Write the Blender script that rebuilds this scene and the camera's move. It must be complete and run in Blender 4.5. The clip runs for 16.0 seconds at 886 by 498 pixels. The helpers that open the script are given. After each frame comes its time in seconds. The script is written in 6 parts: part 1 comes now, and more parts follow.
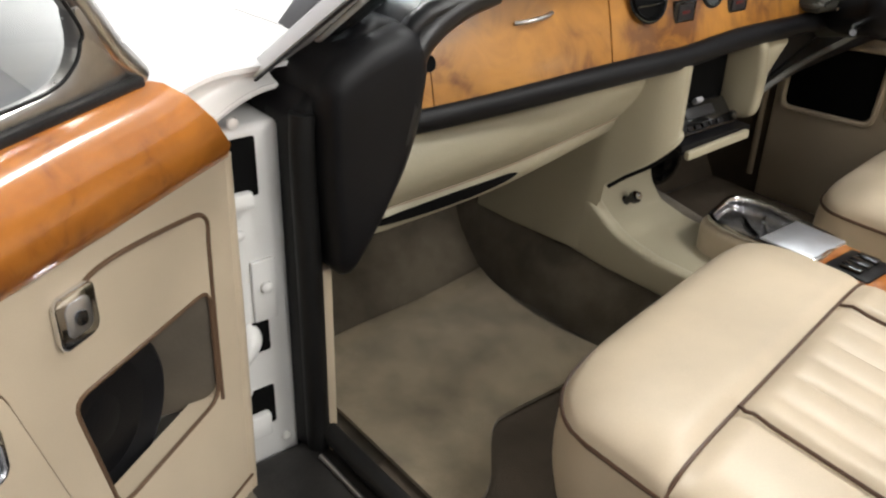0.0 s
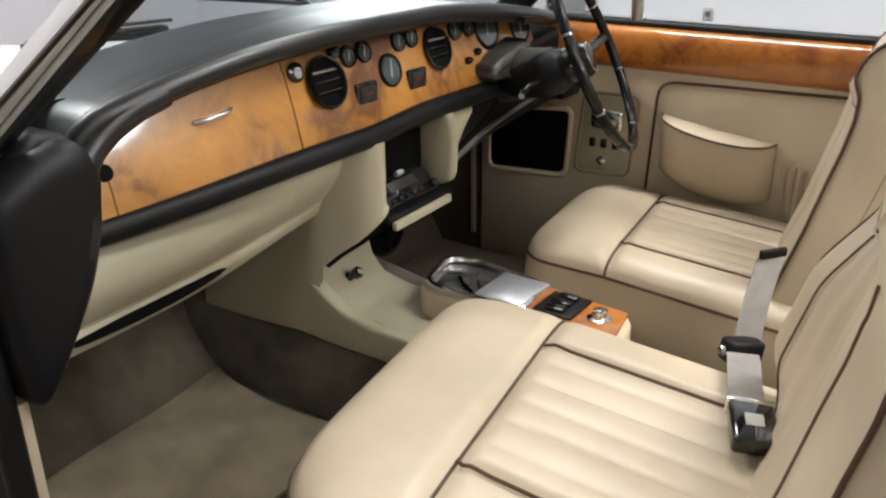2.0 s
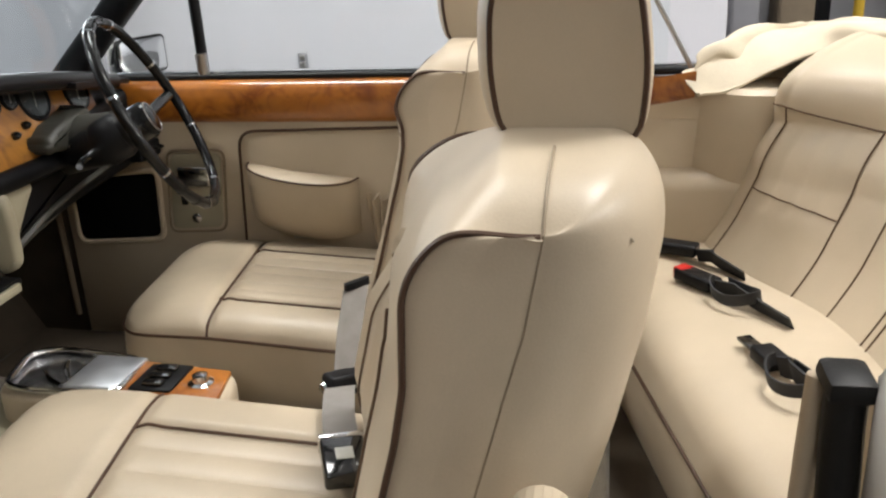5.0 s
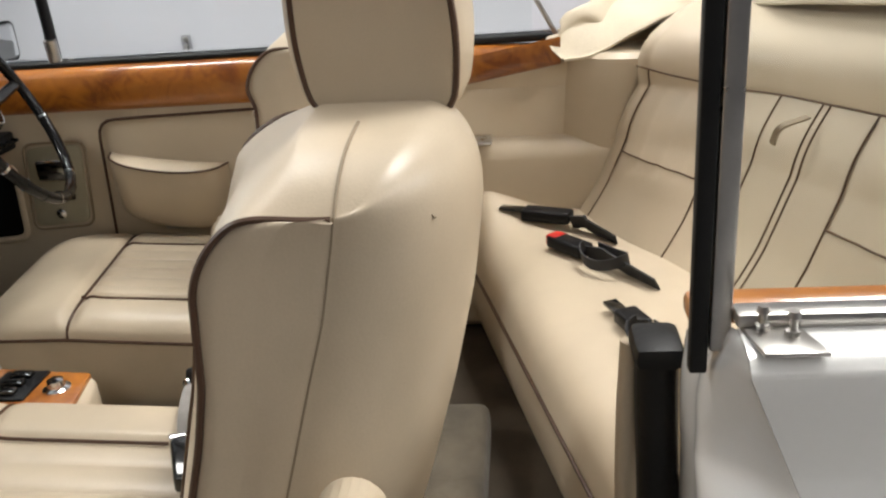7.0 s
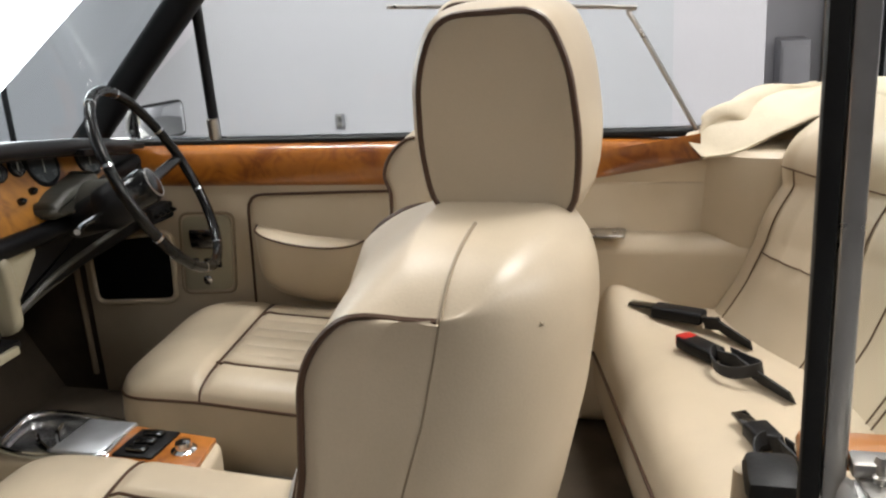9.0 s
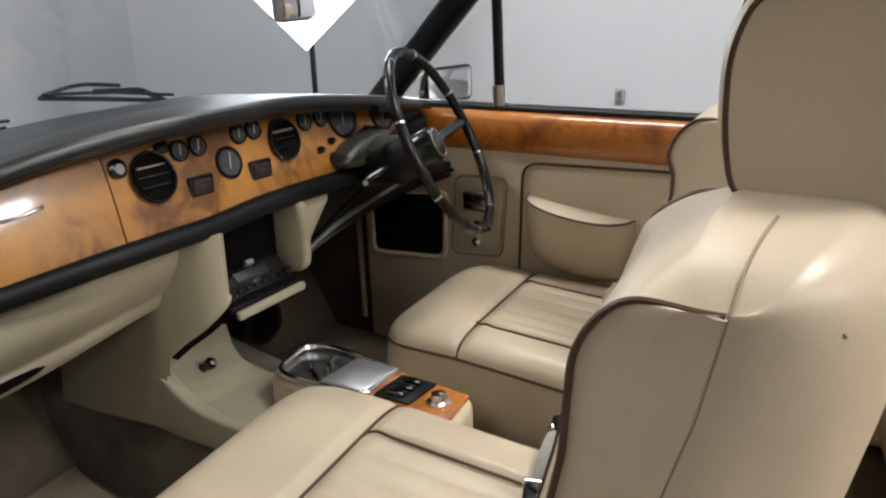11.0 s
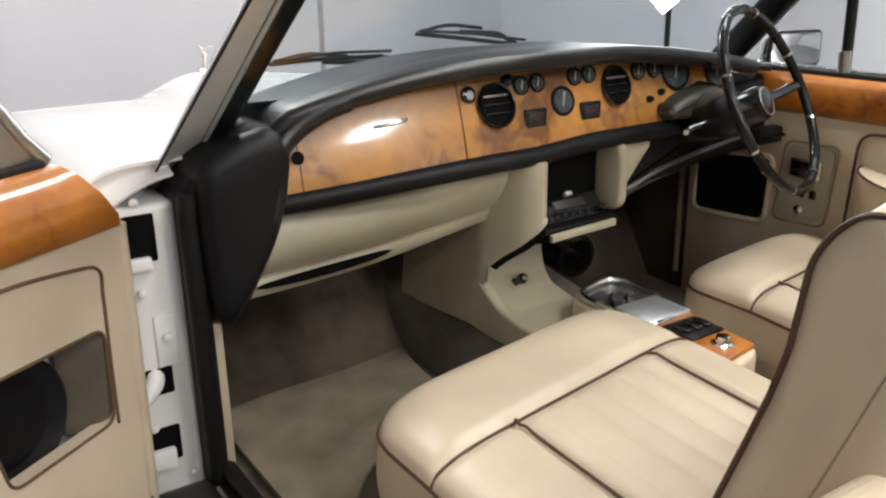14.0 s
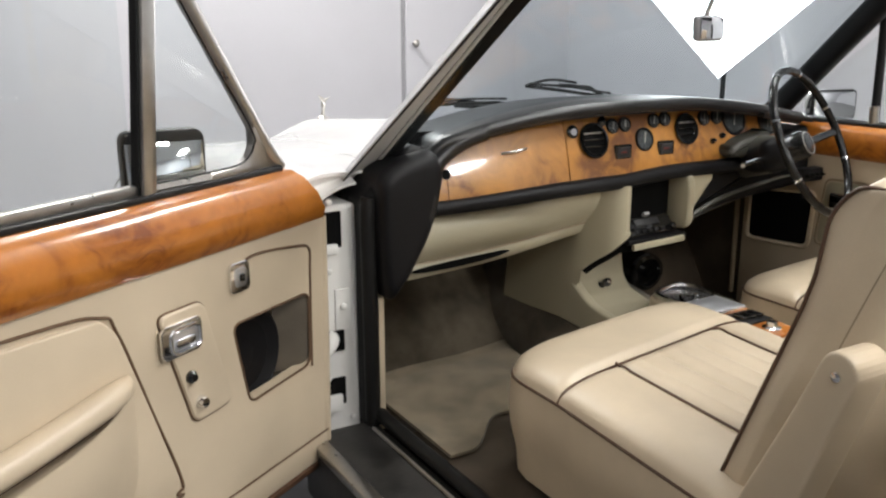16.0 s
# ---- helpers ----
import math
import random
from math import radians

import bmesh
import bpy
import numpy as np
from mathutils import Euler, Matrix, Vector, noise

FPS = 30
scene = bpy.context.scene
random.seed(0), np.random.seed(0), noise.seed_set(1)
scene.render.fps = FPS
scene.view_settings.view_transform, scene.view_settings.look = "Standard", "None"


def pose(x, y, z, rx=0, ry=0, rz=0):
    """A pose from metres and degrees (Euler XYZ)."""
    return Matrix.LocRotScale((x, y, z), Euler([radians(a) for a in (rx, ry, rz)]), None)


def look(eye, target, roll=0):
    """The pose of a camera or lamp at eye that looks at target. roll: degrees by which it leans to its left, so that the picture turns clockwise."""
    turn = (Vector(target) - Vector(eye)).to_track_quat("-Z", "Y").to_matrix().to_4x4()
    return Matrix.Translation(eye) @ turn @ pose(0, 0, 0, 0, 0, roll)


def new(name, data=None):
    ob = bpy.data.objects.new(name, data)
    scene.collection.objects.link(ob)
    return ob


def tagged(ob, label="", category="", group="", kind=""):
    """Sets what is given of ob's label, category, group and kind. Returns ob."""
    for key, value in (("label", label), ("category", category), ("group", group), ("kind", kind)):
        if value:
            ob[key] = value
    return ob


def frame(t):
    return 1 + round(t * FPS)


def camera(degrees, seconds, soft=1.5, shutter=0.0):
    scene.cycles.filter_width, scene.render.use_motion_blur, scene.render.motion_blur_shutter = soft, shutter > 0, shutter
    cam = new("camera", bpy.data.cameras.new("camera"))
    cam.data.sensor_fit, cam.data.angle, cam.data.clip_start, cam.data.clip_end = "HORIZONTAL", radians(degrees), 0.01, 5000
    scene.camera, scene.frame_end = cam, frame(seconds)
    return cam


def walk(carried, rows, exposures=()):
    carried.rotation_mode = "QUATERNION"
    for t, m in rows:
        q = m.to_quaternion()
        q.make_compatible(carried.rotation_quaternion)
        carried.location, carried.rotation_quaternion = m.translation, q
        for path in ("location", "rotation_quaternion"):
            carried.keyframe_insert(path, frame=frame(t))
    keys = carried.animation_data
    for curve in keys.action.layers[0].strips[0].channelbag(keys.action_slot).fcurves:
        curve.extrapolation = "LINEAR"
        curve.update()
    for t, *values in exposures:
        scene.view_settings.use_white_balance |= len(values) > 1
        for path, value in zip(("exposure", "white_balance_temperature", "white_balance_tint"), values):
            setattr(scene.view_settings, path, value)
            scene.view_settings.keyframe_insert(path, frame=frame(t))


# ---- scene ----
cam = camera(54.4, 16.0, soft=2.3)
PATH = [
    (0, (-1.288, -0.887, 1.242), (-0.175, 0.484, 0.302), 1.8),
    (0.5, (-1.266, -0.904, 1.249), (-0.04, 0.397, 0.352), 1.2),
    (1, (-1.247, -0.923, 1.249), (0.091, 0.309, 0.418), 0.7),
    (1.5, (-1.238, -0.939, 1.258), (0.186, 0.216, 0.458), 0.3),
    (2, (-1.22, -0.968, 1.257), (0.292, 0.09, 0.486), -0.5),
    (2.5, (-1.204, -0.992, 1.259), (0.392, -0.036, 0.525), -0.8),
    (3, (-1.198, -1.009, 1.261), (0.458, -0.134, 0.561), -1.2),
    (3.5, (-1.192, -1.028, 1.259), (0.517, -0.255, 0.567), -1.7),
    (4, (-1.168, -1.055, 1.258), (0.597, -0.417, 0.565), -2.1),
    (4.5, (-1.147, -1.078, 1.257), (0.66, -0.573, 0.565), -2.4),
    (5, (-1.142, -1.091, 1.258), (0.696, -0.712, 0.565), -2.7),
    (5.2, (-1.141, -1.097, 1.257), (0.705, -0.763, 0.563), -2.8),
    (7.3, (-1.087, -1.205, 1.245), (0.753, -0.998, 0.488), -4.4),
    (7.5, (-1.082, -1.216, 1.247), (0.756, -0.983, 0.493), -4.6),
    (8, (-1.076, -1.226, 1.251), (0.774, -0.913, 0.558), -4.3),
    (8.2, (-1.079, -1.222, 1.255), (0.776, -0.871, 0.594), -4.2),
    (10.3, (-1.087, -1.199, 1.268), (0.633, -0.344, 0.711), -2.7),
    (10.5, (-1.086, -1.194, 1.266), (0.6, -0.283, 0.696), -2.5),
    (11, (-1.081, -1.184, 1.262), (0.51, -0.129, 0.666), -2.1),
    (11.5, (-1.079, -1.177, 1.263), (0.404, 0.02, 0.657), -1.8),
    (12, (-1.074, -1.177, 1.261), (0.3, 0.142, 0.65), -1.6),
    (12.5, (-1.069, -1.185, 1.257), (0.199, 0.222, 0.616), -1.3),
    (13, (-1.082, -1.206, 1.254), (0.099, 0.268, 0.597), -1.1),
    (13.5, (-1.104, -1.257, 1.243), (0.02, 0.263, 0.589), -1.1),
    (14, (-1.175, -1.341, 1.236), (-0.134, 0.242, 0.597), -0.9),
    (14.5, (-1.269, -1.4, 1.227), (-0.249, 0.207, 0.612), -0.5),
    (15, (-1.367, -1.483, 1.233), (-0.346, 0.135, 0.651), -0.4),
    (15.5, (-1.467, -1.566, 1.24), (-0.469, 0.084, 0.707), -0.2),
    (16, (-1.58, -1.67, 1.245), (-0.602, 0.0, 0.741), -0.1),
]
EXPOSURES = [(0, 0.44), (0.5, 0.61), (1.0, 0.62), (2.0, 0.43), (3.0, 0.16), (3.5, 0.08), (5.0, 0.13), (8.0, 0.07), (10.5, 0.03), (11.5, 0.02), (12.5, 0.22), (13.0, 0.36), (14.0, 0.33), (16.0, 0.31)]
walk(cam, [(t, look(eye, target, roll)) for t, eye, target, roll in PATH], EXPOSURES)


# ---- light ----
world = bpy.data.worlds.new("world")
scene.world = world
world.use_nodes = True
world.node_tree.nodes["Background"].inputs[0].default_value = (0.75, 0.78, 0.85, 1)
world.node_tree.nodes["Background"].inputs[1].default_value = 0.25


def area_light(name, eye, target, sx, sy, power, color=(1, 0.98, 0.95)):
    data = bpy.data.lights.new(name, "AREA")
    data.shape, data.size, data.size_y, data.energy, data.color = "RECTANGLE", sx, sy, power, color
    ob = new(name, data)
    ob.matrix_world = look(eye, target)
    return ob


CEIL = 3.6
# Unseen ceiling panels, added and powered to suit the brightness on the car.
LAMPS = ((-2.5, -4.3, 14), (-4.3, -1.3, 14), (0.8, -2.1, 74), (1.4, 0.3, 32), (-0.3, 2.8, 70), (1.3, -6.9, 215), (-0.4, -4.3, 40))
for lx, ly, lp in LAMPS:
    area_light("unseen_ceiling_lamp", (lx, ly, CEIL - 0.09), (lx, ly, 0), 0.55, 1.15, lp)


# ---- materials ----
def material(name, color, rough=0.5, metal=0.0, coat=0.0, vary=0.08, scale=6.0, bump=0.0, bump_scale=200.0, second=None, stretch=(1, 1, 1), sheen=0.0, spec=0.5, crease=0.0):
    """A surface with variation at two scales, and fine relief."""
    m = bpy.data.materials.new(name)
    m.use_nodes = True
    nt = m.node_tree
    b = nt.nodes["Principled BSDF"]
    b.inputs["Roughness"].default_value, b.inputs["Metallic"].default_value = rough, metal
    b.inputs["Coat Weight"].default_value, b.inputs["Coat Roughness"].default_value = coat, 0.06
    b.inputs["Sheen Weight"].default_value = sheen
    b.inputs["Specular IOR Level"].default_value = spec
    tc = nt.nodes.new("ShaderNodeTexCoord")
    mp = nt.nodes.new("ShaderNodeMapping")
    mp.inputs["Scale"].default_value = stretch
    nt.links.new(tc.outputs["Object"], mp.inputs["Vector"])
    big, fine = nt.nodes.new("ShaderNodeTexNoise"), nt.nodes.new("ShaderNodeTexNoise")
    big.inputs["Scale"].default_value, big.inputs["Detail"].default_value = scale, 4
    fine.inputs["Scale"].default_value, fine.inputs["Detail"].default_value = bump_scale, 3
    for n in (big, fine):
        nt.links.new(mp.outputs["Vector"], n.inputs["Vector"])
    ramp = nt.nodes.new("ShaderNodeValToRGB")
    lo = second or tuple(c * (1 - 2 * vary) for c in color)
    ramp.color_ramp.elements[0].color = (*lo, 1)
    ramp.color_ramp.elements[1].color = (*color, 1)
    ramp.color_ramp.elements[0].position, ramp.color_ramp.elements[1].position = 0.3, 0.62
    mix = nt.nodes.new("ShaderNodeMix")
    mix.data_type, mix.blend_type = "RGBA", "MULTIPLY"
    mix.inputs[0].default_value = min(1.0, vary * 2.5)
    nt.links.new(big.outputs["Fac"], ramp.inputs[0])
    nt.links.new(ramp.outputs[0], mix.inputs[6])
    nt.links.new(fine.outputs["Color"], mix.inputs[7])
    bright = nt.nodes.new("ShaderNodeMapRange")
    bright.inputs[3].default_value, bright.inputs[4].default_value = 0.7, 1.25
    nt.links.new(fine.outputs["Fac"], bright.inputs[0])
    nt.links.new(bright.outputs[0], mix.inputs[7])
    nt.links.new(mix.outputs[2], b.inputs["Base Color"])
    rr = nt.nodes.new("ShaderNodeMapRange")
    rr.inputs[3].default_value, rr.inputs[4].default_value = max(0.02, rough - 0.08), min(1, rough + 0.08)
    nt.links.new(big.outputs["Fac"], rr.inputs[0])
    nt.links.new(rr.outputs[0], b.inputs["Roughness"])
    if bump:
        bp = nt.nodes.new("ShaderNodeBump")
        bp.inputs["Strength"].default_value, bp.inputs["Distance"].default_value = bump, 0.002
        nt.links.new(fine.outputs["Fac"], bp.inputs["Height"])
        nt.links.new(bp.outputs[0], b.inputs["Normal"])
        if crease:
            fold = nt.nodes.new("ShaderNodeTexNoise")
            fold.inputs["Scale"].default_value, fold.inputs["Detail"].default_value, fold.inputs["Distortion"].default_value = 9, 1.5, 0.8
            slack = nt.nodes.new("ShaderNodeBump")
            slack.inputs["Strength"].default_value, slack.inputs["Distance"].default_value = crease, 0.02
            nt.links.new(mp.outputs["Vector"], fold.inputs["Vector"])
            nt.links.new(fold.outputs["Fac"], slack.inputs["Height"])
            nt.links.new(slack.outputs[0], bp.inputs["Normal"])
    return m


def burl(name, light, dark, scale=9.0):
    """Varnished figured walnut: cloudy bands and small eyes under a clear coat."""
    m = bpy.data.materials.new(name)
    m.use_nodes = True
    nt = m.node_tree
    b = nt.nodes["Principled BSDF"]
    tc = nt.nodes.new("ShaderNodeTexCoord")
    warp = nt.nodes.new("ShaderNodeTexNoise")
    warp.inputs["Scale"].default_value, warp.inputs["Detail"].default_value, warp.inputs["Distortion"].default_value = scale, 6, 1.2
    nt.links.new(tc.outputs["Object"], warp.inputs["Vector"])
    wave = nt.nodes.new("ShaderNodeTexNoise")
    wave.inputs["Scale"].default_value, wave.inputs["Detail"].default_value, wave.inputs["Distortion"].default_value = scale * 4, 8, 2.5
    nt.links.new(tc.outputs["Object"], wave.inputs["Vector"])
    add = nt.nodes.new("ShaderNodeMath")
    add.operation = "MULTIPLY_ADD"
    add.inputs[1].default_value = 0.28
    nt.links.new(wave.outputs["Fac"], add.inputs[0])
    sub = nt.nodes.new("ShaderNodeMath")
    sub.operation = "MULTIPLY"
    sub.inputs[1].default_value = 0.78
    nt.links.new(warp.outputs["Fac"], sub.inputs[0])
    nt.links.new(sub.outputs[0], add.inputs[2])
    ramp = nt.nodes.new("ShaderNodeValToRGB")
    e = ramp.color_ramp.elements
    e[0].position, e[0].color = 0.41, (*dark, 1)
    e[1].position, e[1].color = 0.62, (*light, 1)
    mid = e.new(0.5)
    mid.color = (*[(p * 2 + q) / 3 for p, q in zip(light, dark)], 1)
    nt.links.new(add.outputs[0], ramp.inputs[0])
    nt.links.new(ramp.outputs[0], b.inputs["Base Color"])
    b.inputs["Roughness"].default_value = 0.32
    b.inputs["Coat Weight"].default_value, b.inputs["Coat Roughness"].default_value = 1.0, 0.09
    return m


def glass(name, tint=(0.96, 0.98, 0.98), rough=0.0):
    """Thin clear glass that light passes straight through."""
    m = bpy.data.materials.new(name)
    m.use_nodes = True
    nt = m.node_tree
    nt.nodes.remove(nt.nodes["Principled BSDF"])
    out = nt.nodes["Material Output"]
    tr, gl, mx, fr, pw = (nt.nodes.new("ShaderNode" + k) for k in ("BsdfTransparent", "BsdfGlossy", "MixShader", "LayerWeight", "Math"))
    tr.inputs[0].default_value = (*tint, 1)
    gl.inputs["Roughness"].default_value = rough
    fr.inputs[0].default_value = 0.5
    pw.operation = "MULTIPLY_ADD"
    pw.inputs[1].default_value, pw.inputs[2].default_value = 0.12, 0.01
    nt.links.new(fr.outputs["Facing"], pw.inputs[0])
    nt.links.new(pw.outputs[0], mx.inputs[0])
    nt.links.new(tr.outputs[0], mx.inputs[1])
    nt.links.new(gl.outputs[0], mx.inputs[2])
    nt.links.new(mx.outputs[0], out.inputs[0])
    return m


def glowing(name, color, power):
    m = bpy.data.materials.new(name)
    m.use_nodes = True
    b = m.node_tree.nodes["Principled BSDF"]
    b.inputs["Base Color"].default_value = (0.8, 0.8, 0.8, 1)
    b.inputs["Emission Color"].default_value = (*color, 1)
    b.inputs["Emission Strength"].default_value = power
    return m


LEATHER = material("cream_leather", (0.575, 0.48, 0.35), 0.35, vary=0.06, scale=5, bump=0.07, bump_scale=420, crease=0.05)
LEATHER_WORN = material("worn_cream_leather", (0.575, 0.48, 0.35), 0.38, vary=0.08, scale=6, bump=0.09, bump_scale=420, crease=0.05)
PADDING = material("cream_vinyl", (0.405, 0.368, 0.264), 0.42, vary=0.04, scale=4, bump=0.2, bump_scale=300)
PIPING = material("dark_brown_piping", (0.080, 0.040, 0.022), 0.45, vary=0.1, bump=0.1)
# Cream leather with shade put into its colour.
SHADED_HIDE = material("shaded_cream_leather", (0.27, 0.205, 0.135), 0.5, vary=0.1, bump=0.1)
TAN_PIPING = material("brown_piping", (0.13, 0.076, 0.043), 0.45, vary=0.1, bump=0.1)
SILL = material("worn_black_sill", (0.030, 0.028, 0.026), 0.55, vary=0.45, scale=14, bump=0.25, bump_scale=120)
SEAM = material("stitched_seam", (0.30, 0.235, 0.16), 0.6, vary=0.1)
CARPET = material("tan_carpet", (0.138, 0.115, 0.083), 0.95, vary=0.25, scale=11, bump=1.0, bump_scale=420, sheen=0.2, spec=0.1)
RUG = material("tan_rug", (0.250, 0.204, 0.135), 0.95, vary=0.22, scale=10, bump=1.0, bump_scale=420, sheen=0.2, spec=0.1)
BLACK_HIDE = material("black_hide", (0.006, 0.006, 0.007), 0.46, vary=0.1, scale=9, bump=0.15, bump_scale=300, spec=0.22)
PAD_HIDE = material("black_padded_leather", (0.007, 0.007, 0.008), 0.36, vary=0.08, scale=9, bump=0.12, bump_scale=300, spec=0.55)
BOWL = material("polished_bowl_metal", (0.80, 0.80, 0.82), 0.24, metal=1.0, vary=0.04, scale=20)
LID = material("satin_lid_metal", (0.74, 0.76, 0.80), 0.38, metal=1.0, vary=0.04, scale=40)
RUBBER = material("black_rubber", (0.009, 0.009, 0.009), 0.5, vary=0.15, scale=20, bump=0.2, spec=0.3)
RIM_BLACK = material("black_rim_plastic", (0.007, 0.007, 0.007), 0.22, vary=0.05, spec=0.35)
BLACK_GLOSS = material("black_gloss", (0.008, 0.008, 0.008), 0.12, coat=0.5, vary=0.05)
# Near-black that stands for shade in gaps, slots and behind the dash.
DARK = material("recess_shade_black", (0.004, 0.004, 0.004), 0.85, vary=0.1, spec=0.1)
# Dark driver-side carpet; below and behind the front seats it paints shade.
DARK_CARPET = material("dark_and_shaded_carpet", (0.10, 0.08, 0.06), 0.95, vary=0.16, scale=9, bump=1.0, bump_scale=420, spec=0.1)
CHROME = material("chrome", (0.82, 0.82, 0.83), 0.1, metal=1.0, vary=0.03, scale=30)
DULL_CHROME = material("brushed_metal", (0.55, 0.53, 0.50), 0.3, metal=1.0, vary=0.06, scale=40)
WHITE_PAINT = material("white_car_paint", (0.84, 0.84, 0.82), 0.25, coat=0.6, vary=0.02, scale=3)
GREY_PAINT = material("grey_wall_paint", (0.60, 0.60, 0.635), 0.75, vary=0.03, scale=1.2, bump=0.1, bump_scale=90)
FLOOR_PAINT = material("sealed_concrete", (0.16, 0.16, 0.165), 0.35, vary=0.1, scale=2.5, bump=0.1, bump_scale=60)
# Dark so that an unseen wall throws little light back onto the car.
SHADE_PAINT = material("low_bounce_wall_paint", (0.20, 0.20, 0.215), 0.75, vary=0.04, scale=1.2, bump=0.1, bump_scale=90)
SOCKET_GREY = material("grey_plastic", (0.33, 0.33, 0.35), 0.5, vary=0.04)
CEILING_PAINT = material("ceiling_white", (0.7, 0.7, 0.7), 0.8, vary=0.03)
WOOD = burl("burr_walnut", (0.50, 0.225, 0.040), (0.17, 0.066, 0.020), 3.6)
WOOD_RAIL = burl("walnut_rail", (0.50, 0.175, 0.022), (0.21, 0.056, 0.008), 4.0)
CANVAS = material("cream_canvas", (0.62, 0.54, 0.40), 0.6, vary=0.08, scale=6, bump=0.3, bump_scale=300, crease=0.15)
WEBBING = material("grey_webbing", (0.27, 0.25, 0.23), 0.7, vary=0.1, scale=30, bump=0.5, bump_scale=500)
BLACK_WEB = material("black_webbing", (0.016, 0.016, 0.018), 0.65, vary=0.1, scale=30, bump=0.5, bump_scale=500)
RED = material("red_plastic", (0.55, 0.02, 0.015), 0.35, vary=0.05)
DIAL = material("dial_face", (0.02, 0.02, 0.022), 0.4, vary=0.05)
DIM_MARK = material("dim_marking", (0.16, 0.16, 0.15), 0.5, vary=0.03)
PALE_MARK = material("pale_marking", (0.6, 0.6, 0.55), 0.5, vary=0.03)
GLASS = glass("clear_glass")
SCREEN_GLASS = glass("tinted_screen_glass", (0.91, 0.955, 0.97))
MIRROR = material("mirror_glass", (0.85, 0.86, 0.87), 0.02, metal=1.0, vary=0.0)
SOFTLIGHT = glowing("softbox_cloth", (1, 1, 1), 7.0)
LAMP_GLOW = glowing("lamp_diffuser", (1, 0.96, 0.9), 9.0)
TAUPE = material("taupe_vinyl", (0.12, 0.10, 0.075), 0.45, vary=0.12, scale=12, bump=0.2)
COLUMN_GREY = material("olive_grey_vinyl", (0.06, 0.059, 0.049), 0.45, vary=0.08, scale=12, bump=0.2)
YELLOW = material("yellow_paint", (0.65, 0.42, 0.03), 0.5, vary=0.06)

# ---- tools ----
PLACE = {}


def thing(name, x, y, z, label, category, group="", kind="", turn=None):
    ob = new(name)
    m = Matrix.Translation((x, y, z)) @ (turn or Matrix.Identity(4))
    ob.matrix_basis = m
    ob.empty_display_size = 0.05
    PLACE[ob] = m
    return tagged(ob, label, category, group, kind)


def finish(name, bm, mat, smooth=True):
    bmesh.ops.recalc_face_normals(bm, faces=bm.faces[:])
    me = bpy.data.meshes.new(name)
    bm.to_mesh(me)
    bm.free()
    me.materials.append(mat)
    if smooth:
        me.polygons.foreach_set("use_smooth", [True] * len(me.polygons))
        me.set_sharp_from_angle(angle=radians(38))
    return me


def part(name, bm, mat, parent, label="", local=False, smooth=True):
    """One mesh under a thing or part. Built in world places unless local."""
    if not local:
        bm.transform(PLACE[parent].inverted())
    ob = new(name, finish(name, bm, mat, smooth))
    ob.parent = parent
    PLACE[ob] = PLACE[parent]
    return tagged(ob, label)


def single(name, bm, mat, label, category, group="", kind="", smooth=True):
    """A thing that is one mesh, with its origin at its base."""
    lo = [min(v.co[i] for v in bm.verts) for i in range(3)]
    hi = [max(v.co[i] for v in bm.verts) for i in range(3)]
    base = Vector(((lo[0] + hi[0]) / 2, (lo[1] + hi[1]) / 2, lo[2]))
    bm.transform(Matrix.Translation(-base))
    ob = new(name, finish(name, bm, mat, smooth))
    ob.location = base
    PLACE[ob] = Matrix.Translation(base)
    return tagged(ob, label, category, group, kind)


def box(x0, x1, y0, y1, z0, z1, r=0.0, seg=2):
    bm = bmesh.new()
    bmesh.ops.create_cube(bm, size=1)
    for v in bm.verts:
        v.co = ((x0 + x1) / 2 + v.co.x * (x1 - x0), (y0 + y1) / 2 + v.co.y * (y1 - y0), (z0 + z1) / 2 + v.co.z * (z1 - z0))
    if r:
        bmesh.ops.bevel(bm, geom=bm.edges[:], offset=r, segments=seg, profile=0.5, affect="EDGES")
    return bm


def grid(fn, nu, nv, close_u=False, close_v=False):
    """A sheet of fn(u, v), u and v from 0 to 1."""
    bm = bmesh.new()
    a, b = (nu if close_u else nu + 1), (nv if close_v else nv + 1)
    vs = [[bm.verts.new(fn(i / nu, j / nv)) for j in range(b)] for i in range(a)]
    for i in range(nu):
        for j in range(nv):
            bm.faces.new((vs[i][j], vs[(i + 1) % a][j], vs[(i + 1) % a][(j + 1) % b], vs[i][(j + 1) % b]))
    return bm


def thick(bm, t):
    bmesh.ops.recalc_face_normals(bm, faces=bm.faces[:])
    bmesh.ops.solidify(bm, geom=bm.faces[:], thickness=t)
    return bm


def cap(bm):
    edges = [e for e in bm.edges if e.is_boundary]
    if edges:
        bmesh.ops.holes_fill(bm, edges=edges, sides=0)
    return bm


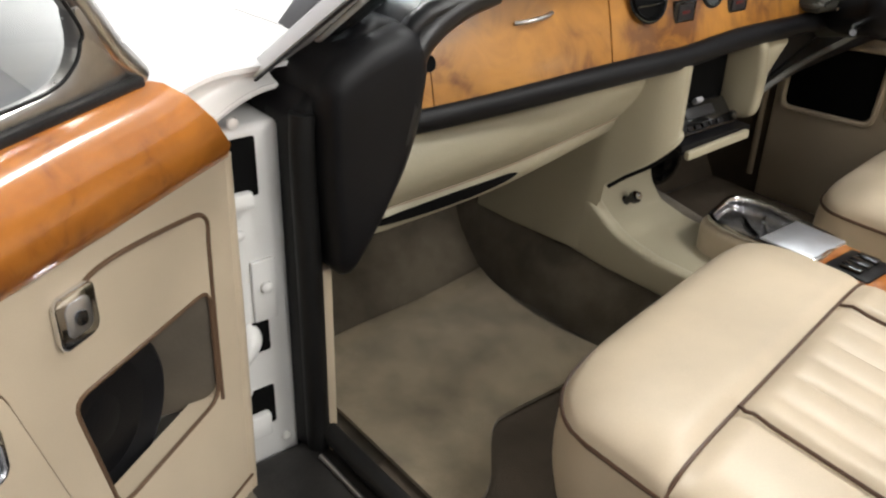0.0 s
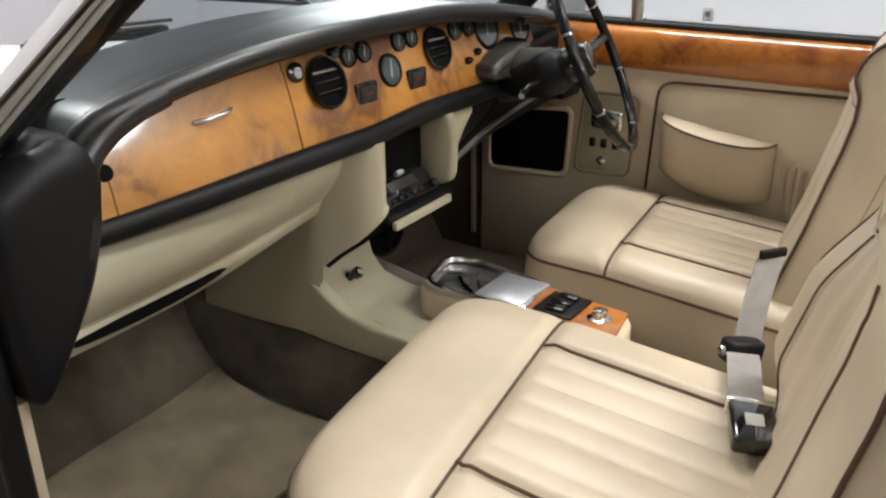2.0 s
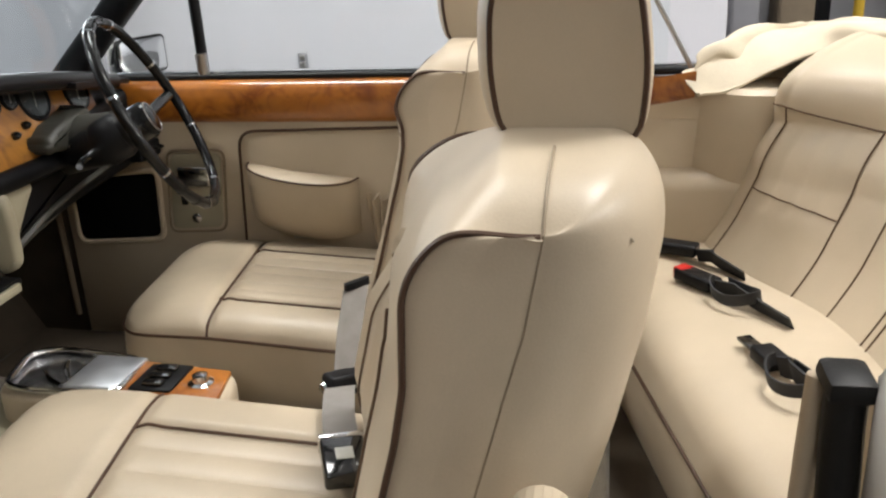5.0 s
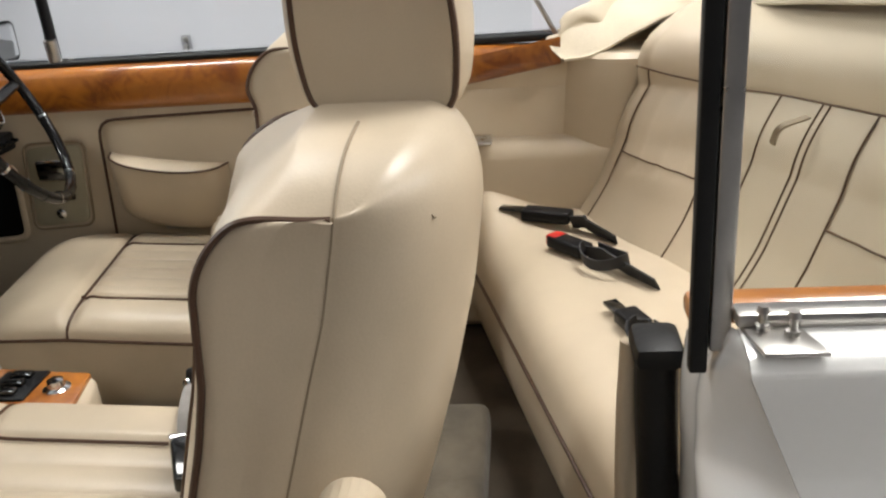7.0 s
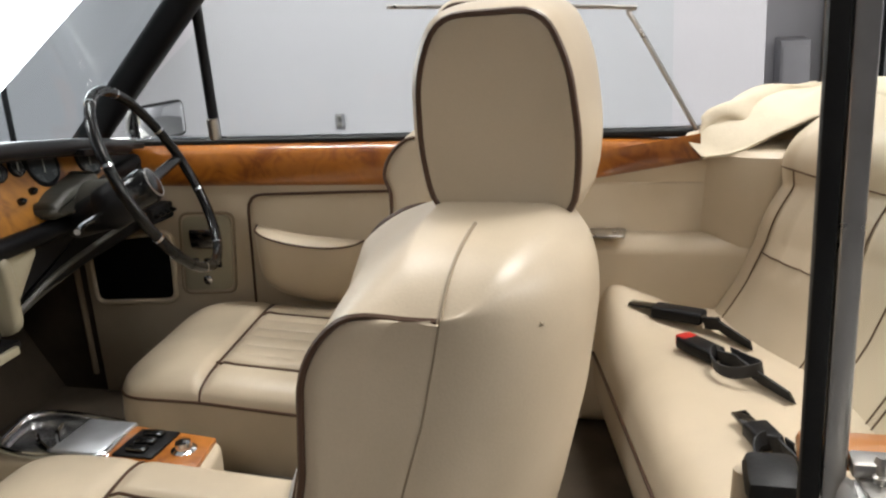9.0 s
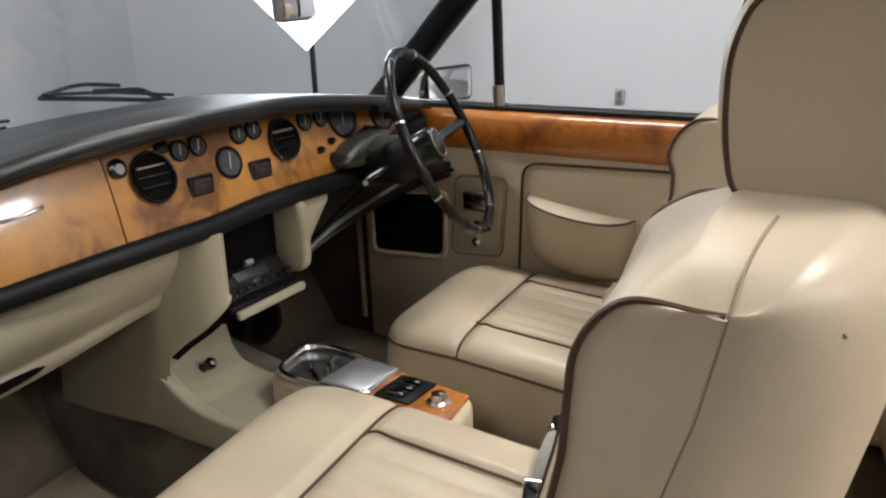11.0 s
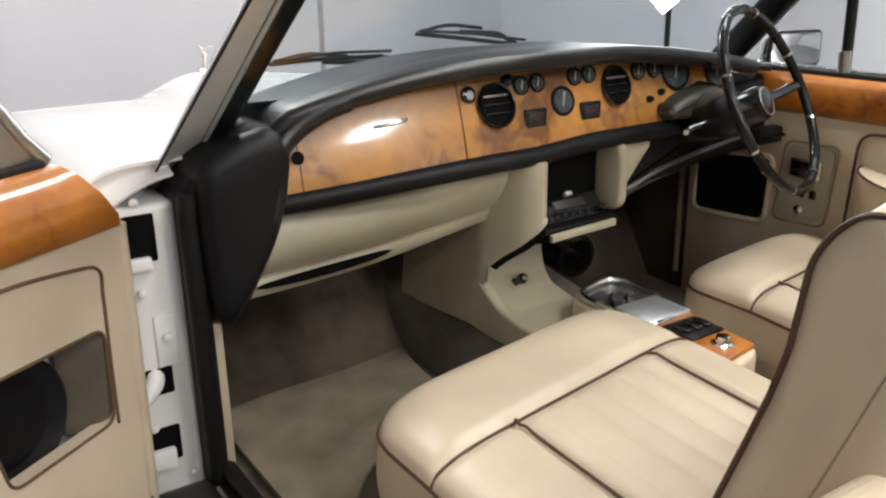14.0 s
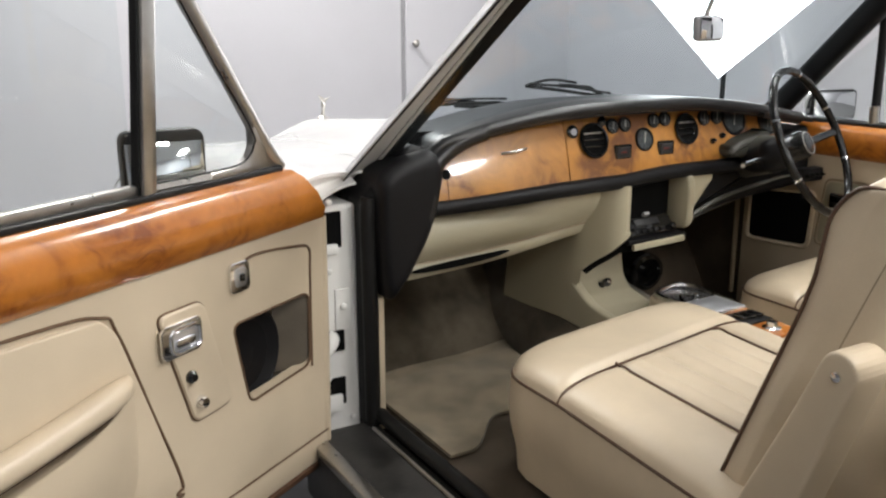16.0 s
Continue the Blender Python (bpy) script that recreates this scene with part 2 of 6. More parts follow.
def tube(points, r, n=8, closed=False, flat=1.0):
    """A round cord along points."""
    pts = [Vector(p) for p in points]
    bm, rings, side = bmesh.new(), [], None
    for i, p in enumerate(pts):
        a = pts[i - 1] if (i or closed) else p
        b = pts[(i + 1) % len(pts)] if (i + 1 < len(pts) or closed) else p
        way = (b - a).normalized()
        if side is None:
            side = way.orthogonal().normalized()
        side = (side - way * side.dot(way)).normalized()
        other = way.cross(side)
        rings.append([bm.verts.new(p + r * (math.cos(k * math.tau / n) * side + flat * math.sin(k * math.tau / n) * other)) for k in range(n)])
    for i in range(len(rings) - (0 if closed else 1)):
        p, q = rings[i], rings[(i + 1) % len(rings)]
        for k in range(n):
            bm.faces.new((p[k], p[(k + 1) % n], q[(k + 1) % n], q[k]))
    if not closed:
        bm.faces.new(rings[0][::-1])
        bm.faces.new(rings[-1])
    return bm


def spline(points, n=8):
    """Points along a smooth curve through the given ones."""
    p = [Vector(q) for q in points]
    p = [2 * p[0] - p[1]] + p + [2 * p[-1] - p[-2]]
    out = []
    for i in range(1, len(p) - 2):
        for k in range(n):
            t = k / n
            out.append(0.5 * (2 * p[i] + (p[i + 1] - p[i - 1]) * t + (2 * p[i - 1] - 5 * p[i] + 4 * p[i + 1] - p[i + 2]) * t * t + (3 * p[i] - p[i - 1] - 3 * p[i + 1] + p[i + 2]) * t**3))
    return out + [p[-2]]


def lathe(profile, centre, axis, n=32):
    """A turned form: profile rows of (radius, height along axis)."""
    axis = Vector(axis).normalized()
    s = axis.orthogonal().normalized()
    o = axis.cross(s)
    c = Vector(centre)
    m = len(profile) - 1
    bm = grid(lambda u, v: c + axis * profile[round(u * m)][1] + profile[round(u * m)][0] * (math.cos(v * math.tau) * s + math.sin(v * math.tau) * o), m, n, close_v=True)
    bmesh.ops.remove_doubles(bm, verts=bm.verts[:], dist=1e-6)
    return cap(bm)


def prism(outline, frame_m, depth, r=0.0, seg=2):
    """A plate: outline in the x-y plane of frame_m, depth along its z, with rounded edges."""
    bm = bmesh.new()
    f = bm.faces.new([bm.verts.new((x, y, 0)) for x, y in outline])
    bmesh.ops.recalc_face_normals(bm, faces=[f])
    e = bmesh.ops.extrude_face_region(bm, geom=[f])
    bmesh.ops.translate(bm, verts=[v for v in e["geom"] if isinstance(v, bmesh.types.BMVert)], vec=(0, 0, depth))
    if r:
        bmesh.ops.bevel(bm, geom=bm.edges[:], offset=r, segments=seg, profile=0.5, affect="EDGES")
    bm.transform(frame_m)
    return bm


def pillow(outline, frame_m, depth, r, n=6):
    """A plate like prism()'s whose far face is rounded off softly all round."""
    cx, cy = sum(p[0] for p in outline) / len(outline), sum(p[1] for p in outline) / len(outline)
    size = sum(math.hypot(x - cx, y - cy) for x, y in outline) / len(outline)
    rows = [(1.0, 0.0)] + [(1 - r / size * (1 - math.cos(a)), depth - r + r * math.sin(a)) for a in [k / n * math.pi / 2 for k in range(n + 1)]] + [(0.5, depth + r * 0.05), (0.0, depth + r * 0.06)]
    m = len(outline)
    bm = grid(lambda u, v: (cx + (outline[round(v * m) % m][0] - cx) * rows[round(u * (len(rows) - 1))][0], cy + (outline[round(v * m) % m][1] - cy) * rows[round(u * (len(rows) - 1))][0], rows[round(u * (len(rows) - 1))][1]), len(rows) - 1, m, close_v=True)
    bmesh.ops.remove_doubles(bm, verts=bm.verts[:], dist=1e-6)
    bm.transform(frame_m)
    return bm


def rounded(x0, x1, y0, y1, r, n=5):
    """The outline of a rectangle with round corners."""
    out = []
    for cx, cy, a in ((x1 - r, y1 - r, 0), (x0 + r, y1 - r, 90), (x0 + r, y0 + r, 180), (x1 - r, y0 + r, 270)):
        out += [(cx + r * math.cos(radians(a + 90 * k / n)), cy + r * math.sin(radians(a + 90 * k / n))) for k in range(n + 1)]
    return out


def soften(points, r, n=4):
    """The outline with its corners rounded off."""
    out, m = [], len(points)
    for i in range(m):
        a, p, b = (Vector(points[k % m]) for k in (i - 1, i, i + 1))
        d, e = (a - p), (b - p)
        q = min(r, d.length * 0.45, e.length * 0.45)
        s, t = p + d.normalized() * q, p + e.normalized() * q
        out += [tuple((1 - k / n) ** 2 * s + 2 * k / n * (1 - k / n) * p + (k / n) ** 2 * t) for k in range(n + 1)]
    return out


def join(*bms):
    """Several pieces of one part in one mesh."""
    out = bmesh.new()
    for b in bms:
        me = bpy.data.meshes.new("piece")
        b.to_mesh(me)
        b.free()
        out.from_mesh(me)
        bpy.data.meshes.remove(me)
    return out


XZ = Matrix(((1, 0, 0, 0), (0, 0, -1, 0), (0, 1, 0, 0), (0, 0, 0, 1)))  # outline x, z; depth to -y
YZ = Matrix(((0, 0, 1, 0), (1, 0, 0, 0), (0, 1, 0, 0), (0, 0, 0, 1)))  # outline y, z; depth to +x


def bump01(x, a, b):
    """A smooth step from 0 at a to 1 at b."""
    t = min(1.0, max(0.0, (x - a) / (b - a)))
    return t * t * (3 - 2 * t)

# ---- room ----
RX, RY = 2.72, 3.75
single("floor", box(-7, 6, -9, 6, -0.1, 0.0), FLOOR_PAINT, "grey sealed concrete floor of the showroom", "floor", kind="structure")
single("wall_east", box(RX, RX + 0.15, -1.55, RY, 0, CEIL), GREY_PAINT, "plain pale grey painted showroom wall", "wall", kind="structure")
single("wall_north", box(-7, RX, RY, RY + 0.15, 0, CEIL), GREY_PAINT, "plain pale grey painted showroom wall with a door seam", "wall", kind="structure")
# Out of view; its charcoal keeps fill light off the near side.
single("unseen_wall_west", box(-7.15, -7, -9, RY, 0, CEIL), SHADE_PAINT, "unseen charcoal wall closing the room, dark to cut bounced light", "wall", kind="structure")
single("wall_south", box(-7, 6, -9.15, -9, 0, CEIL), GREY_PAINT, "far pale showroom wall", "wall", kind="structure")
single("wall_far_east", box(6, 6.15, -9, -1.55, 0, CEIL), GREY_PAINT, "far pale showroom wall", "wall", kind="structure")
single("wall_return", box(RX + 0.15, 6.15, -1.55, -1.4, 0, CEIL), GREY_PAINT, "pale showroom wall beside the opening", "wall", kind="structure")
single("ceiling", box(-7.2, 6.2, -9.2, 6, CEIL, CEIL + 0.1), CEILING_PAINT, "plain white ceiling closing the room, with added flat lamps", "ceiling", kind="structure")
# Housings and glowing diffusers for the added, unseen panels.
for lx, ly, lp in LAMPS:
    lamp = thing("unseen_ceiling_light", lx, ly, CEIL - 0.06, "flat white ceiling panel light, unseen, added to light the car", "ceiling light", "panel lights on the ceiling")
    part("frame", box(lx - 0.31, lx + 0.31, ly - 0.61, ly + 0.61, CEIL - 0.06, CEIL - 0.001, 0.008), CEILING_PAINT, lamp)
    part("diffuser", box(lx - 0.28, lx + 0.28, ly - 0.58, ly + 0.58, CEIL - 0.075, CEIL - 0.06, 0.003), LAMP_GLOW, lamp)
wd = thing("wall_door", 1.27, RY, 0, "pale grey flush door with a round knob in the wall", "door", kind="structure")
part("leaf", box(1.29, 2.2, RY - 0.02, RY - 0.001, 0.01, 2.3, 0.004), GREY_PAINT, wd)
part("gap", box(1.262, 1.288, RY - 0.006, RY - 0.0005, 0.0, 2.32), SOCKET_GREY, wd)
part("knob", lathe([(0.01, 0), (0.01, 0.025), (0.022, 0.032), (0.025, 0.045), (0.015, 0.055), (0, 0.058)], (1.35, RY - 0.02, 1.12), (0, -1, 0), 16), DULL_CHROME, wd)
out = thing("wall_socket", RX, 0.325, 0.63, "small grey electrical socket on the wall", "socket")
part("plate", box(RX - 0.010, RX - 0.001, 0.302, 0.348, 0.685, 0.755, 0.005), SOCKET_GREY, out)
part("outlet", box(RX - 0.016, RX - 0.012, 0.313, 0.337, 0.692, 0.716, 0.003), DULL_CHROME, out)
part("outlet", box(RX - 0.016, RX - 0.012, 0.313, 0.337, 0.724, 0.748, 0.003), DULL_CHROME, out)

# softbox on its stand, tilted to a diamond
SX, SY, SH = 2.02, 1.56, 0.385
sb = thing("softbox_lamp", SX, SY, 0, "white photographic softbox on a thin black stand", "studio light")
tilt = pose(SX, SY, 1.515, 90, 0, -40) @ pose(0, 0, 0, 0, 0, 42)
b = box(-SH, SH, -SH, SH, 0.0, 0.02, 0.004)
b.transform(tilt)
part("diffuser", b, SOFTLIGHT, sb)
b = grid(lambda u, v: (SH * (1 - 0.75 * u) * max(-1, min(1, 1.42 * math.cos(v * math.tau))), SH * (1 - 0.75 * u) * max(-1, min(1, 1.42 * math.sin(v * math.tau))), -0.001 - 0.3 * u), 4, 24, close_v=True)
b.transform(tilt)
part("hood", cap(b), BLACK_HIDE, sb)
part("pole", tube([(SX, SY, 0.1), (SX, SY, 1.0)], 0.013), BLACK_HIDE, sb)
for k in range(3):
    a = k * math.tau / 3
    part("leg", tube([(SX, SY, 0.55), (SX + 0.42 * math.cos(a), SY + 0.42 * math.sin(a), 0.01)], 0.009), BLACK_HIDE, sb)

# ---- car shell ----
car = thing("car_shell", 0, 0, 0, "white convertible body with black door seals, open roof", "car")
FLOOR_Z = 0.31
# floor pan, toe board, tunnel
part("floor_pan", box(-0.78, 0.76, -1.25, 0.62, 0.24, FLOOR_Z - 0.012, 0.01), BLACK_HIDE, car)
part("sill", box(-0.93, -0.745, -1.32, 0.09, 0.16, 0.315, 0.018, 3), SILL, car, "worn black door sill")
part("sill_trim", tube([(-0.776, -1.28, 0.318), (-0.776, 0.03, 0.318)], 0.0045, 8), DULL_CHROME, car, "thin bright trim along the seal")
part("sill_plate", box(-0.932, -0.898, -1.3, 0.07, 0.30, 0.323, 0.004), DULL_CHROME, car, "worn metal sill strip")
part("sill_seal", tube([(-0.745, -1.28, 0.335), (-0.745, 0.0, 0.335), (-0.748, 0.05, 0.34)], 0.016, 10), RUBBER, car)
# hinge post
jx0, jx1, jy = -0.905, -0.775, 0.095
part("hinge_post", box(jx0, jx1, jy, 0.24, 0.22, 0.852, 0.012, 3), WHITE_PAINT, car, "white painted hinge post")
for z0, h, arm in ((0.795, 0.085, 0), (0.528, 0.052, 1), (0.402, 0.07, 2)):
    # A black box stands for the shade inside each hinge slot.
    part("hinge_slot", box(-0.868, -0.815, jy - 0.004, jy + 0.02, z0 - h / 2, z0 + h / 2, 0.004), DARK, car)
    if arm == 1:
        part("hinge_arm", tube(spline([(-0.905, jy + 0.0, z0 - 0.03), (-0.878, jy - 0.014, z0 - 0.02), (-0.852, jy - 0.012, z0 + 0.004), (-0.845, jy + 0.016, z0 + 0.014)]), 0.017, 10), WHITE_PAINT, car)
    else:
        part("hinge_bracket", box(-0.885, -0.828, jy - 0.016, jy + 0.006, z0 - h / 2 - 0.012, z0 - h / 2 + (0.012 if arm == 0 else 0.03), 0.005), WHITE_PAINT, car)
part("striker_plate", box(-0.838, -0.80, jy - 0.006, jy + 0.002, 0.555, 0.655, 0.004), WHITE_PAINT, car)
part("bolt", lathe([(0.009, 0), (0.009, 0.006), (0.004, 0.009), (0, 0.009)], (-0.818, jy - 0.006, 0.612), (0, -1, 0), 10), WHITE_PAINT, car)
for bx, bz in ((-0.845, 0.86), (-0.85, 0.70), (-0.86, 0.44), (-0.8, 0.33)):
    part("bolt", lathe([(0.008, 0), (0.008, 0.005), (0.003, 0.008), (0, 0.008)], (bx, jy - 0.001, bz), (0, -1, 0), 8), WHITE_PAINT, car)
part("door_seal", tube(spline([(-0.762, 0.06, 0.315), (-0.765, 0.055, 0.6), (-0.768, 0.052, 0.80), (-0.766, 0.05, 0.872)]), 0.019, 12), RUBBER, car, "black rubber door seal")
part("seal_base", box(-0.780, -0.742, 0.06, 0.14, 0.30, 0.868, 0.012), RUBBER, car)
part("kick_panel", box(-0.750, -0.730, 0.05, 0.5, 0.295, 0.632, 0.006), LEATHER, car, "cream leather kick panel edge")
part("kick_panel", box(0.705, 0.725, 0.242, 0.60, 0.30, 0.90, 0.006), DARK_CARPET, car)
part("door_gap_strip", tube([(0.695, 0.266, 0.36), (0.695, 0.268, 0.68)], 0.008, 8), SEAM, car, "thin bright strip at the driver door edge")
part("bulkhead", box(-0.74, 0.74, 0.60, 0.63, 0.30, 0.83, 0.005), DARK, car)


def pillar(x0, x1, base, top, w, name, mat):
    """A screen pillar from base to top, both (y, z), rounded, w across by w along."""
    def skin(u, v):
        c, d = math.cos(v * math.tau), math.sin(v * math.tau)
        return (x0 + (x1 - x0) * u + w[0] / 2 * math.copysign(abs(c) ** 0.6, c), base[0] + (top[0] - base[0]) * u + w[1] / 2 * math.copysign(abs(d) ** 0.6, d), base[1] + (top[1] - base[1]) * u)
    return part(name, cap(grid(skin, 14, 24, close_v=True)), mat, car)


def edge_line(low, high):
    """A straight edge by its places at heights 0.92 and 1.30."""
    a, b = Vector((*low, 0.92)), Vector((*high, 1.30))
    return lambda z: a + (b - a) * ((z - 0.92) / 0.38)


RIM_OUT, RIM_MID, RIM_IN = edge_line((-0.797, 0.092), (-0.781, -0.506)), edge_line((-0.710, 0.142), (-0.718, -0.444)), edge_line((-0.664, 0.145), (-0.705, -0.498))


def loft(corners, z0, z1, n=14, r=0.004):
    """A post between heights whose corners follow edge lines, each with an offset."""
    def ring(z):
        pts = [Vector(f(z)) + Vector(o) for f, o in corners]
        return soften([tuple(p) for p in pts], r, 3)
    m = len(ring(z0))
    rows = [ring(z0 + (z1 - z0) * k / n) for k in range(n + 1)]
    return cap(grid(lambda u, v: rows[round(u * n)][round(v * m) % m], n, m, close_v=True))


part("screen_pillar", loft(((RIM_OUT, (0, 0, 0)), (RIM_MID, (-0.003, 0.0, 0)), (RIM_MID, (0.0, 0.045, 0)), (RIM_OUT, (0.02, 0.06, 0))), 0.845, 1.42, r=0.01), WHITE_PAINT, car, "white painted screen pillar")
part("pillar_trim", loft(((RIM_MID, (0, -0.004, 0)), (RIM_IN, (0, 0, 0)), (RIM_IN, (-0.004, 0.05, 0)), (RIM_MID, (0.004, 0.05, 0))), 0.84, 1.42, r=0.012), BLACK_HIDE, car, "black padded screen pillar trim")
pillar(0.705, 0.655, (0.165, 0.98), (-0.345, 1.46), (0.045, 0.10), "pillar_trim", BLACK_HIDE)
pillar(0.742, 0.692, (0.16, 0.98), (-0.35, 1.46), (0.03, 0.05), "screen_pillar", WHITE_PAINT)
part("drip_seal", tube([RIM_OUT(0.86) + Vector((0.004, -0.002, 0)), RIM_OUT(1.40) + Vector((0.004, -0.002, 0))], 0.0022, 8), RUBBER, car)
part("pillar_seal", tube([RIM_MID(0.85) + Vector((-0.002, -0.006, 0)), RIM_MID(1.40) + Vector((-0.002, -0.006, 0))], 0.004, 8), WHITE_PAINT, car)
part("header_rail", box(-0.70, 0.68, -0.62, -0.53, 1.42, 1.48, 0.02, 3), BLACK_HIDE, car)
gl = part("windscreen", thick(grid(lambda u, v: (-0.73 + 1.42 * u + (0.03 - 0.06 * u) * v, 0.035 + 0.165 * u - (0.605 - 0.155 * u) * v + (0.145 - 0.08 * v) * (1 - (2 * u - 1) ** 2), 0.965 + 0.425 * v), 12, 6), 0.005), SCREEN_GLASS, car, "clear curved windscreen glass")
gl.visible_shadow = False
# cowl, wings and bonnet
def body_z(x, y):
    """The height of the bonnet and wings."""
    k = (y - 0.1) / 1.78
    hw = 0.922 - 0.045 * k - 0.115 * k**2.6
    hb = 0.955 - 0.108 * k**1.4
    d = abs(x + 0.11)
    w = 0.52 - 0.20 * min(1.0, k)
    s = 1 - bump01(d, 0.12 * w, w)
    side = 0.0
    if d > 0.72:
        side = 0.16 * (1 - math.sqrt(max(0.0, 1 - min(1.0, (d - 0.72) / 0.16) ** 2)))
    return hw + (hb - hw) * s - side


def bonnet_half(y):
    return 0.545 - 0.20 * min(1.0, (y - 0.1) / 1.78)


def bonnet_at(u, v):
    y = 0.47 + 1.41 * v
    x = -0.11 + (2 * u - 1) * (bonnet_half(y) - 0.004)
    return (x, y, body_z(x, y) - 0.012 * max(0.0, abs(2 * u - 1) - 0.97) / 0.03)


part("bonnet", thick(grid(bonnet_at, 40, 24), 0.008), WHITE_PAINT, car, "white painted bonnet")
for side in (-1, 1):
    def wing_at(u, v):
        y = 0.112 + 1.97 * v
        a = bonnet_half(y) + 0.002
        d = a + (0.868 - a) * (1 - (1 - u) ** 1.6)
        x = -0.11 + side * d
        return (x, y, body_z(x, y) - 0.05 * max(0.0, y - 1.8) ** 2 * 10)

    part("wing", thick(grid(wing_at, 30, 30), 0.006), WHITE_PAINT, car, "white painted front wing" if side < 0 else "")
part("cowl", thick(grid(lambda u, v: (-0.655 + 1.09 * u, 0.17 + 0.296 * v, body_z(-0.655 + 1.09 * u, 0.17 + 0.296 * v) + 0.001), 24, 6), 0.006), WHITE_PAINT, car)


def flange(u, v):
    """The recessed grey-white lip where the open door meets the wing."""
    x = -0.925 + 0.155 * u
    top = body_z(x, 0.112) - 0.004
    low = 0.825 + 0.068 * math.sin(u * 1.5)
    return (x, 0.116 + 0.022 * math.sin(v * 3.1) - 0.012 * v, top + (low - top) * v)


part("wing_flange", thick(grid(flange, 16, 10), 0.004), WHITE_PAINT, car, "white painted rear flange of the wing")
part("flange_rib", tube([(-0.915 + 0.14 * k / 16, 0.104, 0.829 + 0.066 * math.sin(k / 16 * 1.5)) for k in range(17)], 0.004, 6), WHITE_PAINT, car)
part("grille_shell", box(-0.34, 0.12, 1.885, 1.96, 0.45, 0.775, 0.02, 3), CHROME, car, "chrome radiator shell")
part("mascot", join(lathe([(0.024, 0), (0.026, 0.006), (0.010, 0.014), (0.006, 0.045), (0.011, 0.062), (0.005, 0.075), (0, 0.08)], (-0.11, 1.88, 0.846), (0, -0.15, 1), 14), prism([(0, 0), (0.03, 0.03), (0.008, 0.02), (-0.026, 0.04), (-0.008, 0.004)], Matrix.Translation((-0.11, 1.87, 0.912)) @ XZ, 0.006, 0.001)), DULL_CHROME, car, "small plain chrome ornament")
# wipers
for bx, tx, zt in ((0.15, -0.14, 1.078), (-0.225, -0.49, 1.038)):
    wp = part("wiper", tube([(bx + 0.02, 0.345, 1.03), (bx - 0.06, 0.332, zt - 0.012), (tx + 0.12, 0.33, zt - 0.003)], 0.006), BLACK_HIDE, car, "black windscreen wiper")
    zb = zt - 0.012
    part("wiper_blade", tube([(tx, 0.328, zt), (tx + 0.13, 0.329, (zt + 1.04) / 2 + 0.001), (bx + 0.0, 0.33, 1.036)], 0.005, 6), RUBBER, wp)
    part("wiper_rail", tube([(tx + 0.01, 0.326, zt + 0.006), (tx + 0.15, 0.327, (zt + 1.04) / 2 + 0.012), (bx + 0.02, 0.328, 1.046)], 0.0035, 6), BLACK_HIDE, wp)
    part("wiper_bridge", tube(spline([(tx + 0.01, 0.33, zt + 0.004), (tx + 0.09, 0.33, zt + 0.014), (tx + 0.18, 0.33, zt + 0.003)]), 0.004), BLACK_HIDE, wp)

# ---- carpets ----
single("carpet", grid(lambda u, v: (-0.735 + 1.44 * u, -1.22 + 1.55 * v, FLOOR_Z + 0.004 * math.sin(9 * u) * math.sin(11 * v)), 40, 40), CARPET, "brown-tan carpet of the car floor", "carpet", kind="structure")
single("toe_board_carpet", grid(lambda u, v: (-0.73 + 0.56 * u, 0.31 + 0.27 * v + 0.02 * math.sin(v * 3.1), FLOOR_Z + 0.34 * v), 16, 12), CARPET, "brown-tan carpet on the sloping toe board", "carpet", kind="structure")
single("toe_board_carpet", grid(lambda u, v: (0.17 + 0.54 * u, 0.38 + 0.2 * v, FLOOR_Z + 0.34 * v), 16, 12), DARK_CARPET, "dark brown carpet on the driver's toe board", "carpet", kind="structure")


def tunnel(u, v):
    a = math.pi * u
    w = 0.19 + 0.05 * v
    return (0.035 - w * math.copysign(abs(math.cos(a)) ** 0.7, math.cos(a)), -0.9 + 1.45 * v, FLOOR_Z - 0.01 + (0.15 + 0.08 * bump01(v, 0.5, 1)) * math.sin(a) ** 0.55)


single("tunnel_carpet", grid(tunnel, 24, 24), CARPET, "brown-tan carpet over the transmission tunnel", "carpet", kind="structure")
# The passenger seat's shadow, laid on the carpet as a darker sheet.
single("under_seat_shadow", grid(lambda u, v: (-0.72 + 0.54 * u, -0.86 + 0.82 * v, FLOOR_Z + 0.008 + 0.002 * math.sin(9 * u) * math.sin(7 * v)), 20, 24), DARK_CARPET, "dark sheet standing for the seat's shadow on the carpet", "carpet", kind="structure")
# Shade behind the front seats, put in as a darker sheet.
single("rear_foot_shade", grid(lambda u, v: (-0.72 + 1.42 * u, -1.24 + 0.40 * v, FLOOR_Z + 0.012 + 0.003 * math.sin(9 * u) * math.sin(7 * v)), 24, 8), DARK_CARPET, "dark sheet standing for shade on the rear footwell carpet", "carpet", kind="structure")
# The mat's rear corner is cut back to bare the painted seat shadow.
single("foot_rug", thick(grid(lambda u, v: (-0.70 + 0.50 * u - 0.03 * math.sin(3 * v) * u, -0.20 + 0.125 * bump01(u, 0.10, 0.42) * (1 - v) + 0.46 * v + 0.06 * u * v, FLOOR_Z + 0.022 + 0.004 * math.sin(7 * u + 3) * math.sin(5 * v) + 0.006 * bump01(v, 0.9, 1.0)), 30, 30), 0.008), RUG, "light tan carpet mat in the passenger footwell", "floor mat")

